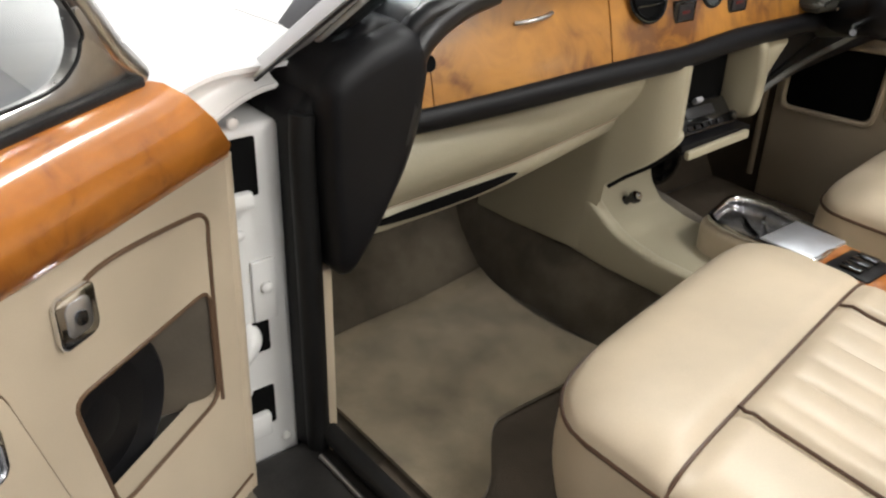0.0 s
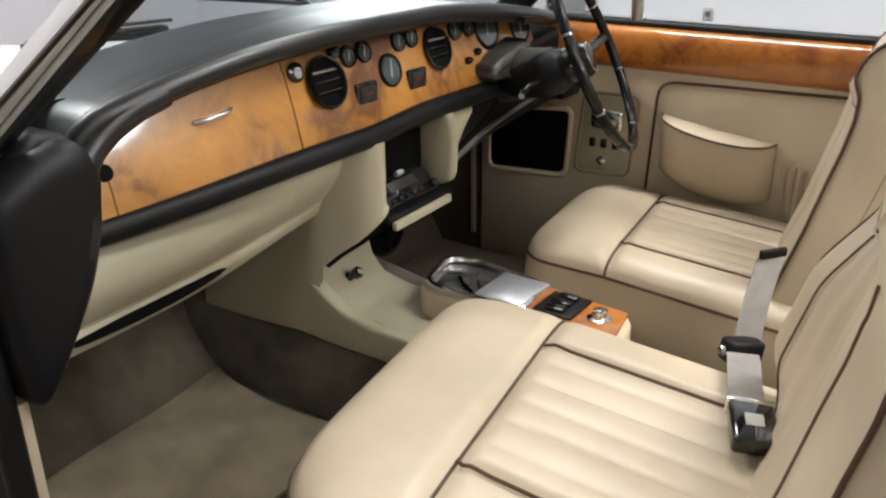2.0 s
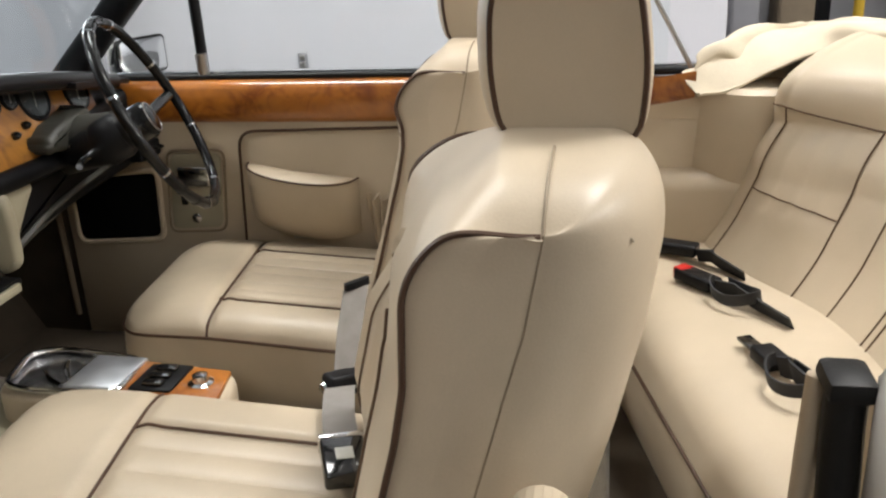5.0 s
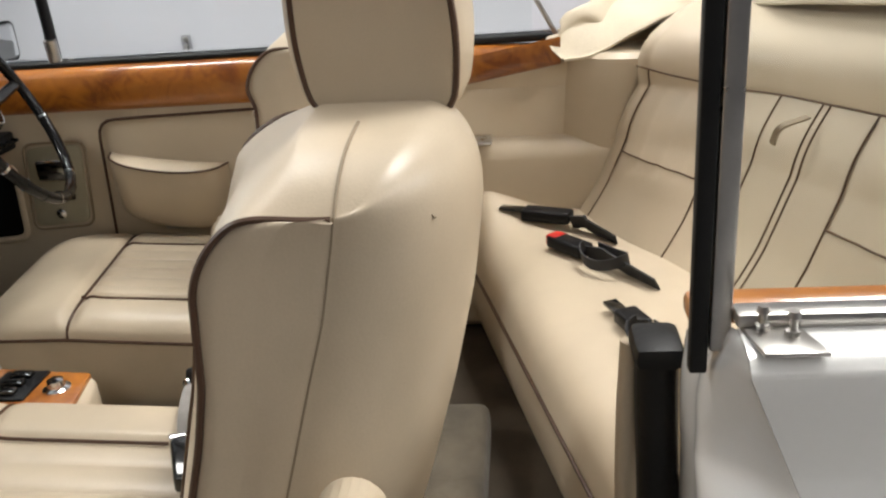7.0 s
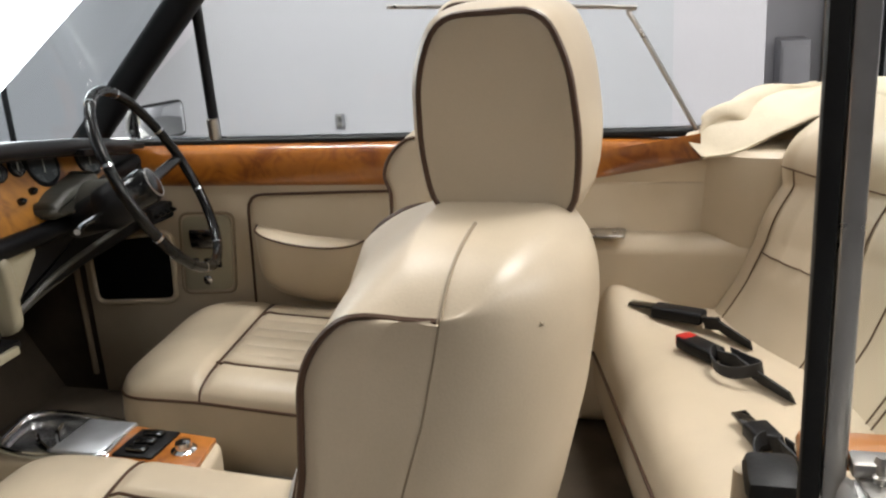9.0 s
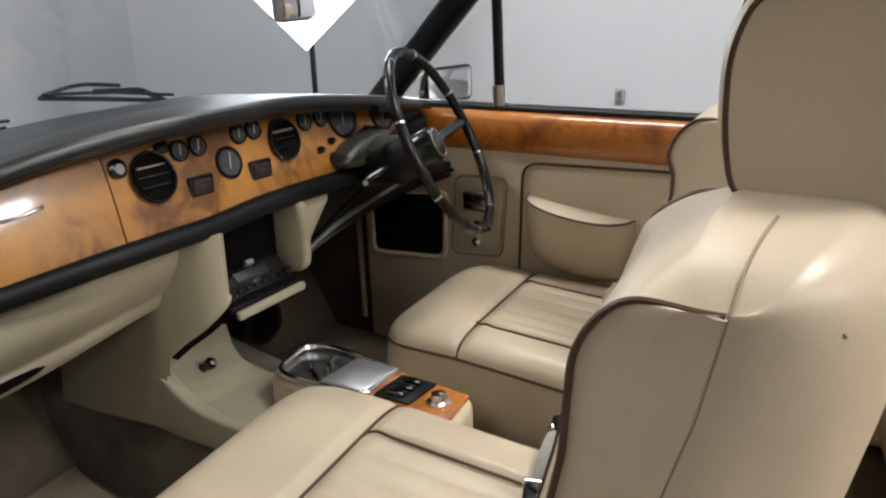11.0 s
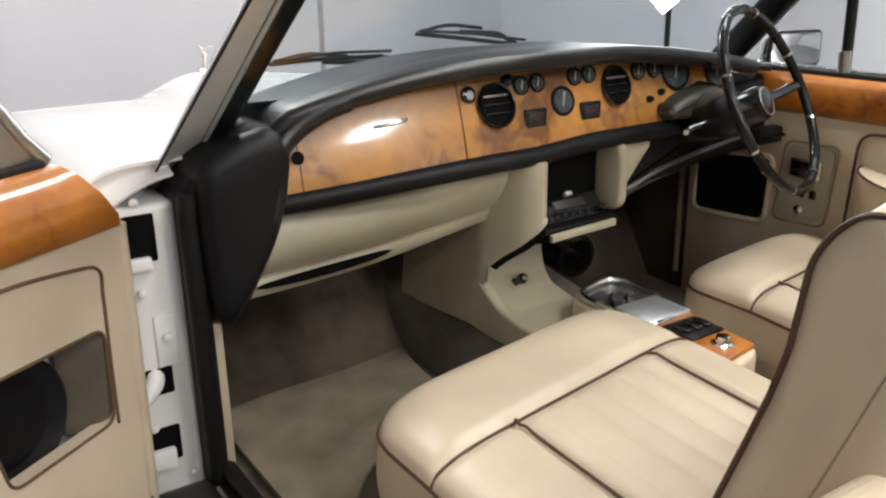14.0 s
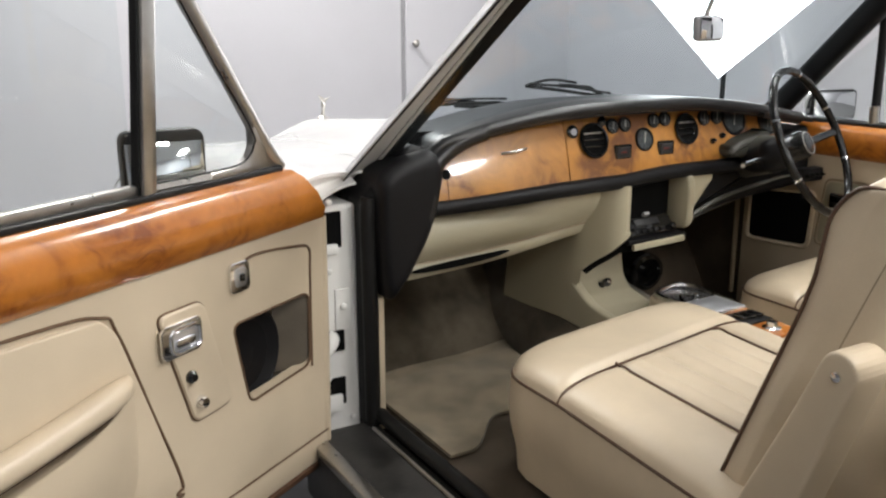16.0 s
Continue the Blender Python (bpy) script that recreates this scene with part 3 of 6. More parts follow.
single("floor_mat", thick(grid(lambda u, v: (0.22 + 0.46 * u, -0.06 + 0.42 * v, FLOOR_Z + 0.012 + 0.003 * math.sin(9 * u) * math.sin(7 * v)), 16, 16), 0.006), DARK_CARPET, "dark brown carpet mat in the driver's footwell", "floor mat")

# ---- dashboard ----
dash = thing("dashboard", 0, 0.05, 0.62, "dashboard with burr walnut fascia and black padded top", "dashboard")


def fy(x):
    """How far forward the fascia stands."""
    return 0.012 + 0.16 * max(0.0, -x - 0.1) ** 1.5 + 0.05 * max(0.0, x - 0.3)


def lip(x):
    """The height of the wood's upper edge, under the padded lip."""
    return 1.033 - 0.07 * (max(0.0, -x - 0.1) / 0.5) ** 2.2 - 0.024 * (max(0.0, x - 0.1) / 0.255) ** 1.5 - 0.10 * bump01(-x, 0.58, 0.70)


XL, XR = -0.665, 0.60


def pad_top(u, v):
    x = XL + (XR - XL) * u
    y = fy(x) - 0.04 + (0.35 - 0.07 * (2 * u - 1) ** 2) * v
    z = lip(x) + 0.022 + 0.008 * math.sin(min(1, v * 4) * math.pi / 2) - 0.014 * v - 0.07 * max(0, v - 0.75) + 0.05 * bump01(-x, 0.56, 0.70) * v
    return (x, y, z)


part("top_pad", cap(thick(grid(pad_top, 60, 20), 0.03)), PAD_HIDE, dash, "black leather padded dash top")
part("lip_roll", tube([(x, fy(x) - 0.036, lip(x) + 0.012) for x in [XL + (XR - XL) * k / 60 for k in range(61)]], 0.0165, 14), PAD_HIDE, dash, "black padded lip")


def fz(x, z):
    """How far forward the leaning wood stands at a height."""
    return fy(x) - 0.012 + (z - 0.90) * 0.287


LEAN = (0, -0.961, 0.276)


def wood_face(x0, x1, gap=0.0):
    def f(u, v):
        x = x0 + (x1 - x0) * u
        zb, zt = 0.838 + 0.028 * bump01(x, -0.7, 0.0) - 0.0 * x, lip(x) + 0.006
        z = zb + (zt - zb) * v
        return (x, fz(x, z) - 0.004 * math.sin(v * math.pi), z)
    return f


SEAM_X = -0.235
for nm, x0, x1, lab in (("fascia_end", -0.645, -0.565, "figured walnut end piece"), ("glovebox_lid", -0.563, SEAM_X - 0.0015, "varnished burr walnut glovebox lid"), ("fascia_panel", SEAM_X + 0.0015, 0.56, "varnished burr walnut instrument panel")):
    p = part(nm, thick(grid(wood_face(x0, x1), 30, 10), 0.014), WOOD, dash, lab)
    if nm == "glovebox_lid":
        part("pull", tube(spline([(-0.418, fz(-0.418, 0.949) - 0.008, 0.945), (-0.40, fz(-0.4, 0.949) - 0.016, 0.948), (-0.37, fz(-0.37, 0.949) - 0.016, 0.952), (-0.352, fz(-0.352, 0.949) - 0.008, 0.954)]), 0.0032), DULL_CHROME, p, "slim metal pull")
part("fascia_backing", grid(lambda u, v: (-0.65 + 1.22 * u, fy(-0.65 + 1.22 * u) + 0.05, 0.85 + 0.15 * v), 30, 4), DARK, dash)


def roll_z(x):
    return 0.826 + 0.026 * bump01(x, -0.7, -0.1) + 0.012 * bump01(x, -0.1, 0.12)


part("lower_roll", tube([(x, fy(x) - 0.022, roll_z(x)) for x in [-0.60 + 1.105 * k / 50 for k in range(51)]], 0.021, 14, flat=0.85), BLACK_HIDE, dash, "black padded lower roll")


def fascia_at(x, z, out=0.008):
    return (x, fz(x, z) - out, z)


def round_vent(x, z, r, k):
    v = part("air_vent", lathe([(r, 0), (r, 0.006), (r * 0.95, 0.009), (r * 0.87, 0.006), (r * 0.84, 0.001), (0, 0.0005)], fascia_at(x, z, 0.0065), LEAN, 32), DARK, dash, "black round air vent")
    part("vent_rim", tube([Vector(fascia_at(x + r * 0.97 * math.cos(a), z + r * 0.97 * math.sin(a), 0.012)) for a in [k * math.tau / 32 for k in range(32)]], 0.0032, 6, closed=True), BLACK_GLOSS, v)
    for dz in (-0.35, 0.05, 0.42):
        h = r * 0.78 * math.sqrt(1 - dz * dz)
        part("vane", box(x - h, x + h, fz(x, z + dz * r) - 0.0135, fz(x, z + dz * r) - 0.0075, z + dz * r - 0.0018, z + dz * r + 0.0018, 0.0008), DULL_CHROME if dz > 0.3 else BLACK_GLOSS, v)
    return v


def dial(x, z, r, name="gauge", face=DIAL):
    g = part(name, lathe([(r, 0), (r, 0.004), (r * 0.92, 0.007), (r * 0.82, 0.004), (r * 0.8, 0.002), (0, 0.002)], fascia_at(x, z, 0.003), LEAN, 24), BLACK_HIDE, dash, "small black-rimmed round gauge")
    part("face", lathe([(r * 0.78, 0), (r * 0.78, 0.0015), (0, 0.002)], fascia_at(x, z, 0.0055), LEAN, 24), face, g)
    part("needle", tube([fascia_at(x - r * 0.1, z - r * 0.3, 0.009), fascia_at(x + r * 0.15, z + r * 0.6, 0.009)], 0.0012, 5), PALE_MARK, g)
    part("glass", lathe([(r * 0.8, 0), (r * 0.8, 0.0008), (0, 0.0008)], fascia_at(x, z, 0.0098), LEAN, 24), GLASS, g)
    for k in range(9):
        a = radians(-210 + 30 * k)
        part("tick", tube([fascia_at(x + r * 0.6 * math.cos(a), z - r * 0.6 * math.sin(a), 0.0083), fascia_at(x + r * 0.73 * math.cos(a), z - r * 0.73 * math.sin(a), 0.0083)], 0.0009, 4), DIM_MARK, g)
    return g


RED_DIM = material("unlit_red_lens", (0.12, 0.012, 0.010), 0.3, vary=0.05)
GAUGE_FACE = material("pale_gauge_face", (0.05, 0.055, 0.06), 0.3, vary=0.05)
round_vent(-0.155, 0.962, 0.042, 0)
round_vent(0.167, 0.972, 0.039, 1)
for x, z, r in ((-0.087, 0.992, 0.0195), (-0.045, 0.994, 0.0195), (0.056, 0.998, 0.0195), (0.096, 1.0, 0.0195), (0.240, 0.995, 0.021), (0.290, 0.996, 0.021)):
    dial(x, z, r)
dial(0.015, 0.953, 0.031, "clock", GAUGE_FACE)
for x in (-0.062, 0.087):
    w = part("warning_panel", box(x - 0.029, x + 0.029, fz(x, 0.926) - 0.0075, fz(x, 0.926) + 0.004, 0.904, 0.946, 0.005, 3), BLACK_GLOSS, dash, "black warning lamp panel")
    part("lens", box(x - 0.02, x + 0.02, fz(x, 0.926) - 0.0095, fz(x, 0.926) - 0.0072, 0.913, 0.939, 0.002), DIAL, w)
    part("red_lamp", box(x - 0.012, x + 0.008, fz(x, 0.926) - 0.0110, fz(x, 0.926) - 0.0092, 0.924, 0.929, 0.001), RED_DIM, w)
for x, z in ((0.262, 0.932), (0.30, 0.944)):
    part("switch", lathe([(0.008, 0), (0.008, 0.01), (0.004, 0.016), (0, 0.016)], fascia_at(x, z, 0.002), LEAN, 12), BLACK_GLOSS, dash)
dial(0.36, 0.985, 0.046, "speedometer", GAUGE_FACE)
dial(0.505, 0.97, 0.04, "speedometer", GAUGE_FACE)
part("key_lock", lathe([(0.017, 0), (0.017, 0.004), (0.013, 0.007), (0.005, 0.007), (0, 0.003)], fascia_at(-0.213, 0.985, 0.004), LEAN, 18), BLACK_GLOSS, dash, "small dark key lock")
part("key_slot", lathe([(0.009, 0), (0.009, 0.002), (0, 0.002)], fascia_at(-0.213, 0.985, 0.0105), LEAN, 14), BOWL, dash)
part("switch", lathe([(0.013, 0), (0.013, 0.006), (0.006, 0.012), (0, 0.012)], fascia_at(-0.12, 1.005, 0.004), LEAN, 14), BLACK_GLOSS, dash)

# black end of the dash beside the hinge post
tip = soften([(-0.755, 0.925), (-0.69, 0.960), (-0.63, 0.972), (-0.597, 0.962), (-0.589, 0.92), (-0.601, 0.86), (-0.624, 0.79), (-0.658, 0.722), (-0.698, 0.662), (-0.728, 0.622), (-0.748, 0.655), (-0.756, 0.75), (-0.758, 0.86)], 0.045, 6)
cover_o = soften([(-0.778, 0.80), (-0.778, 0.872), (-0.715, 0.94), (-0.662, 0.985), (-0.605, 0.968), (-0.59, 0.93), (-0.60, 0.85), (-0.66, 0.73)], 0.015, 4)
part("post_cover", pillow(cover_o, Matrix.Translation((0, 0.17, 0)) @ XZ, 0.13, 0.02), BLACK_HIDE, dash, "black leather cover between dash end and screen pillar")
part("end_panel", pillow(tip, Matrix.Translation((0, 0.15, 0)) @ XZ, 0.15, 0.034), BLACK_HIDE, dash, "black leather dash end panel")
part("end_roll", tube(spline([(-0.48, fy(-0.48) - 0.034, lip(-0.48) + 0.008), (-0.53, fy(-0.53) - 0.034, lip(-0.53) + 0.004), (-0.580, 0.028, 0.958), (-0.612, 0.024, 0.925), (-0.624, 0.020, 0.86), (-0.650, 0.022, 0.78), (-0.700, 0.034, 0.68)]), 0.021, 14), PAD_HIDE, dash, "black padded roll down the end of the dash")
# A black disc takes the place of the shaded hole.
part("fascia_hole", lathe([(0.012, 0), (0.012, 0.003), (0, 0.003)], (-0.566, fz(-0.566, 0.905) - 0.004, 0.905), LEAN, 16), DARK, dash)


# cream knee pad below the fascia
def knee(u, v):
    x = -0.70 + 0.60 * u
    zb = 0.658 + 0.055 * u**1.3
    zt = 0.815 + 0.026 * u
    z = zt + (zb - zt) * v
    bulge = 0.034 * math.sin(min(1.0, v / 0.78) * math.pi * 0.93) if v < 0.78 else 0.034 * 0.218 + 0.006 * math.sin((v - 0.78) / 0.22 * math.pi)
    s = bump01(u, 0.35, 1.0)
    return (x, 0.35 * fy(x) + 0.042 - 0.03 * s - bulge * (1 - 0.6 * s) + (0.062 * s - 0.004) * v, z)


part("knee_pad", thick(grid(knee, 40, 32), 0.015), PADDING, dash, "cream padded knee roll")
part("lower_tray", thick(grid(lambda u, v: (-0.70 + 0.585 * u, knee(u, 1)[1] + 0.004 + 0.30 * v, knee(u, 1)[2] + 0.004 + 0.02 * v), 12, 4), 0.006), PADDING, dash, "cream underside of the dash")
# A black sheet on the pad paints in the slot's shade.
part("tray_slot_shade", thick(grid(lambda u, v: (knee(0.06 + 0.46 * u, 0.5)[0], knee(0.06 + 0.46 * u, 0.87)[1] - 0.004, knee(0.06 + 0.46 * u, 0.865)[2] + (v - 0.5) * 0.017 * math.sin(u * math.pi) ** 0.4), 20, 4), 0.004), DARK, dash, "black sheet standing for the shaded slot under the knee roll")
part("knee_crease", tube([Vector(knee(k / 40, 0.775)) + Vector((0, -0.001, 0)) for k in range(41)], 0.002, 5), SEAM, dash)
part("lower_shroud", prism(soften([(0.205, 0.845), (0.27, 0.91), (0.70, 0.95), (0.70, 0.775), (0.45, 0.755), (0.185, 0.725)], 0.02), Matrix.Translation((0, 0.16, 0)) @ XZ, 0.15, 0.018, 3), BLACK_HIDE, dash, "black lower dash under the steering column")
part("shroud_strip", tube(spline([(0.20, 0.0, 0.735), (0.32, -0.005, 0.775), (0.50, 0.0, 0.80), (0.66, 0.02, 0.808)]), 0.006, flat=0.6), COLUMN_GREY, dash, "olive-grey edge strip of the lower dash")
part("shroud_strip", tube(spline([(0.19, 0.03, 0.705), (0.30, 0.03, 0.735), (0.47, 0.03, 0.765)]), 0.007, flat=0.6), COLUMN_GREY, dash)
row = part("switch_panel", box(0.60, 0.69, -0.045, -0.01, 0.792, 0.832, 0.006), BLACK_HIDE, dash, "black row of switches beside the column")
for k in range(4):
    part("toggle", lathe([(0.006, 0), (0.006, 0.005), (0.003, 0.014), (0, 0.015)], (0.612 + 0.022 * k, -0.045, 0.812), (0, -1, 0.1), 10), BLACK_GLOSS, row)
part("column_boot", lathe([(0.05, 0.34), (0.055, 0.02), (0.060, 0.012), (0.058, 0.0), (0.045, -0.004), (0.040, 0.006), (0.016, 0.008), (0.014, -0.012), (0, -0.014)], (0.29, 0.25, 0.49), (0.1, 0.98, 0.05), 28), BLACK_GLOSS, dash, "black round boot at the foot of the column")
part("instrument_hood", thick(grid(lambda u, v: (0.40 + 0.28 * u, 0.015 + 0.05 * u - 0.065 * v, lip(0.40 + 0.2 * u) + 0.01 - 0.005 * v), 8, 6), 0.012), BLACK_HIDE, dash)

# centre stack with the radio
st = thing("centre_stack", 0.045, 0.0, 0.55, "cream padded centre stack with a black radio", "car console")


FLANK = spline([(x, y, 0) for x, y in ((-0.052, 0.012), (-0.055, -0.018), (-0.066, -0.030), (-0.083, -0.026), (-0.104, -0.006), (-0.126, 0.035), (-0.1425, 0.075), (-0.1462, 0.12), (-0.147, 0.21), (-0.147, 0.29), (-0.149, 0.36))], 8)


def flank(w, k):
    """The stack's curved side: w from the inner lip round to the front, k from top to foot."""
    q = w * (len(FLANK) - 1)
    i = min(int(q), len(FLANK) - 2)
    x, y, _ = FLANK[i].lerp(FLANK[i + 1], q - i)
    zb = 0.716 - 0.018 * (1 - bump01(w, 0.0, 0.1)) - 0.108 * min(1.0, max(0.0, w - 0.12) / 0.44) ** 1.7 - 0.15 * bump01(w, 0.56, 0.585)
    z = 0.843 + (zb - 0.843) * k
    flare = max(0.0, 0.80 - z)
    return (x - 0.06 * flare * bump01(w, 0.62, 0.9), y + 0.05 * flare * bump01(w, 0.1, 0.4), z)


part("cheek", join(grid(flank, 80, 18), grid(lambda u, v: Vector(flank(u, v)) + Vector((0.011, 0.004, 0)), 80, 18), tube([Vector(flank(0.56 * k / 60, 1.0)) + Vector((0.0055, 0.002, 0)) for k in range(61)], 0.0062, 8), tube([Vector(flank(0, k / 10)) + Vector((0.0055, 0.002, 0)) for k in range(1, 11)], 0.0065, 8)), PADDING, st, "cream padded side cheek")
# A black sheet paints in the shade under the cheek's edge.
part("cheek_slit_shade", thick(grid(lambda u, v: Vector(flank(0.12 + 0.44 * u, 1.0)) + Vector((0.014 + 0.02 * v, 0.012, -0.006 - 0.016 * v)), 24, 3), 0.003), DARK, st, "black sheet standing for shade in the gap under the cheek")
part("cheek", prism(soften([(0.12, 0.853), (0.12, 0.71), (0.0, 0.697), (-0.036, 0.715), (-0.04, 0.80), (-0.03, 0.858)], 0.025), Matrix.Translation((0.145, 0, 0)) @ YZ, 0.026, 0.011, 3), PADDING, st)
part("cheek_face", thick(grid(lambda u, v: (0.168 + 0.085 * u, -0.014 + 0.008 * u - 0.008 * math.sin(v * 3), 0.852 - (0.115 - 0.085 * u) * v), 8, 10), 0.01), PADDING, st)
# A solid black block stands for shade deep in the recess.
part("cavity_shade", box(-0.06, 0.145, 0.04, 0.2, 0.66, 0.86), DARK, st, "black block standing for shade in the recess above the radio")
TILT = Matrix.Translation((0, -0.014, 0.702)) @ pose(0, 0, 0, -42, 0, 0) @ Matrix.Translation((0, 0.022, -0.70))


def tilted(bm):
    bm.transform(TILT)
    return bm


rd = part("radio", tilted(box(-0.050, 0.135, -0.010, 0.06, 0.698, 0.762, 0.006)), BLACK_HIDE, st, "black car radio tilted back in its recess")
part("radio_face", tilted(box(-0.046, 0.131, -0.020, -0.009, 0.70, 0.757, 0.004)), BLACK_GLOSS, rd)
for x in (-0.034, 0.118):
    part("radio_knob", tilted(lathe([(0.009, 0), (0.009, 0.012), (0.006, 0.015), (0, 0.015)], (x, -0.020, 0.712), (0, -1, 0), 16)), BLACK_GLOSS, rd)
part("radio_display", tilted(box(0.0, 0.085, -0.0225, -0.0195, 0.728, 0.748, 0.001)), DIAL, rd)
for k in range(5):
    part("radio_key", tilted(box(-0.012 + k * 0.022, 0.004 + k * 0.022, -0.025, -0.0195, 0.706, 0.716, 0.002)), BLACK_HIDE, rd)
part("cassette", tilted(box(0.035, 0.055, -0.034, -0.020, 0.752, 0.762, 0.003)), SOCKET_GREY, rd, "small grey metal piece on the radio")
part("radio_shelf", box(-0.060, 0.148, -0.036, 0.03, 0.684, 0.698, 0.004), BLACK_HIDE, st, "black ledge below the radio")
# A black bar is put in for the shade below the radio.
part("radio_gap_shade", box(-0.05, 0.14, 0.0, 0.06, 0.655, 0.677, 0.003), DARK, st, "black bar standing for shade in the gap under the radio")
part("radio_trim", prism([(-0.050, -0.046), (0.132, -0.046), (0.132, -0.034), (-0.050, -0.034)], Matrix.Translation((0, 0, 0.672)) @ pose(0, 0, 0, 0, -2, 0), 0.017, 0.004), PADDING, st, "cream trim strip under the radio")

# ---- centre console ----
con = thing("centre_console", 0.05, -0.2, 0.31, "cream leather centre console with lidded chrome ashtray", "car console")


def ramp_side(x0, x1):
    o = soften([(0.20, 0.578), (0.20, 0.455), (0.05, 0.445), (-0.17, 0.45), (-0.17, 0.512), (-0.06, 0.510), (0.015, 0.524), (0.06, 0.55), (0.095, 0.574), (0.13, 0.578)], 0.03)
    return prism(o, Matrix.Translation((x0, 0, 0)) @ YZ, x1 - x0, 0.009, 3)


part("side_cheek", ramp_side(-0.1448, -0.114), PADDING, con, "cream padded console side")


def chute(u, v):
    pts = ((0.135, 0.70), (0.132, 0.655), (0.122, 0.605), (0.104, 0.56), (0.072, 0.522), (0.02, 0.498), (-0.06, 0.487), (-0.15, 0.485))
    k = v * (len(pts) - 1)
    i = min(int(k), len(pts) - 2)
    f = k - i
    w = 0.195 - 0.02 * bump01(v, 0.0, 0.5) + 0.03 * bump01(v, 0.5, 0.8)
    x = -0.112 + w * u
    return (x, pts[i][0] * (1 - f) + pts[i + 1][0] * f + 0.03 * bump01(u, 0.88, 1.0), pts[i][1] * (1 - f) + pts[i + 1][1] * f - 0.02 * bump01(u, 0.88, 1.0))


part("chute", thick(grid(chute, 24, 42), 0.008), PADDING, con, "cream curved console well")
part("lighter", join(lathe([(0.013, 0), (0.013, 0.006), (0.008, 0.01), (0.007, 0.02), (0.012, 0.024), (0.012, 0.034), (0, 0.036)], (-0.045, 0.088, 0.540), (0.1, -0.75, 0.55), 16)), BLACK_GLOSS, con, "black cigar lighter knob")
part("lighter_tip", lathe([(0.007, 0), (0.007, 0.006), (0, 0.008)], (-0.041, 0.059, 0.561), (0.1, -0.75, 0.55), 12), CHROME, con)
part("stud", lathe([(0.007, 0), (0.006, 0.002), (0, 0.003)], (0.03, -0.03, 0.492), (0, 0, 1), 12), PADDING, con)
body = soften([(-0.025, -0.12), (-0.01, -0.06), (0.11, -0.03), (0.15, -0.085), (0.125, -0.30), (0.10, -0.46), (-0.02, -0.49)], 0.03)
part("armrest_body", prism(body, Matrix.Translation((0, 0, 0.36)), 0.19, 0.012, 3), LEATHER, con, "cream leather console box")
ring = soften([(-0.012, -0.13), (0.0, -0.075), (0.115, -0.045), (0.138, -0.10), (0.112, -0.275), (-0.005, -0.29)], 0.03, 6)
part("ashtray_rim", tube([(x, y, 0.558) for x, y in ring], 0.0065, 10, closed=True), CHROME, con, "polished chrome ashtray rim")
tray = part("ashtray", prism(ring, Matrix.Translation((0, 0, 0.546)), 0.006, 0.002), BOWL, con, "chrome ashtray bowl")
part("ashtray_lid", box(-0.002, 0.112, -0.285, -0.185, 0.556, 0.565, 0.004, 3), LID, tray, "brushed metal sliding lid")
part("ashtray_bar", join(tube(spline([(0.01, -0.175, 0.556), (0.03, -0.14, 0.558), (0.055, -0.115, 0.556)]), 0.004, 6), tube(spline([(0.03, -0.18, 0.556), (0.065, -0.15, 0.558), (0.095, -0.135, 0.556)]), 0.004, 6)), CHROME, tray, "chrome cigarette rests")
wd2 = part("wood_panel", prism([(-0.008, -0.292), (0.110, -0.278), (0.090, -0.452), (-0.012, -0.47)], Matrix.Translation((0, 0, 0.549)), 0.010, 0.003), WOOD_RAIL, con, "red-brown walnut switch panel")
part("switch_pad", box(0.003, 0.094, -0.382, -0.304, 0.558, 0.564, 0.004), BLACK_HIDE, wd2)
for k in range(3):
    part("switch", box(0.012 + 0.026 * k, 0.030 + 0.026 * k, -0.362, -0.325, 0.563, 0.572, 0.003), BLACK_GLOSS, wd2)
part("switch_knob", lathe([(0.022, 0), (0.022, 0.004), (0.014, 0.007), (0.013, 0.018), (0, 0.02)], (0.04, -0.42, 0.558), (0, 0, 1), 18), CHROME, wd2, "chrome rotary knob")

# ---- steering wheel ----
wheel = thing("steering_wheel", 0.42, -0.17, 0.92, "large thin black two-spoke steering wheel, chrome bands standing for highlights", "steering wheel")
WN = Vector((0.278, -0.857, 0.433)).normalized()
WC = Vector((0.377, -0.226, 0.95))
wa = WN.cross(Vector((0, 0, 1))).normalized()
wb = wa.cross(WN).normalized()


def on_wheel(a, r, d=0.0):
    return WC + r * (math.cos(a) * wa + math.sin(a) * wb) + d * WN


WR = 0.197
part("rim", tube([on_wheel(k * math.tau / 64, WR) for k in range(64)], 0.0105, 12, closed=True), RIM_BLACK, wheel, "glossy black thin rim")
# Every third grip is chrome, standing for highlights on the black scalloped rim.
for k in range(0, 24):
    a = k * math.tau / 24 + 0.1
    part("grip_band", tube([on_wheel(a - 0.012, WR), on_wheel(a + 0.012, WR)], 0.0113, 12), CHROME if k % 3 == 1 else RIM_BLACK, wheel)
for a in (0.05, math.pi - 0.05):
    part("spoke", tube([on_wheel(a, 0.03, -0.03), on_wheel(a, 0.11, -0.02), on_wheel(a, WR, 0)], 0.011, 10, flat=0.5), RIM_BLACK, wheel)
part("hub", lathe([(0.034, -0.075), (0.037, -0.02), (0.037, 0.0), (0.031, 0.010), (0.020, 0.014), (0, 0.015)], WC - 0.02 * WN, WN, 28), RIM_BLACK, wheel, "black padded hub")
part("hub_ring", tube([on_wheel(k * math.tau / 32, 0.030, -0.010) for k in range(32)], 0.0016, 8, closed=True), DULL_CHROME, wheel)
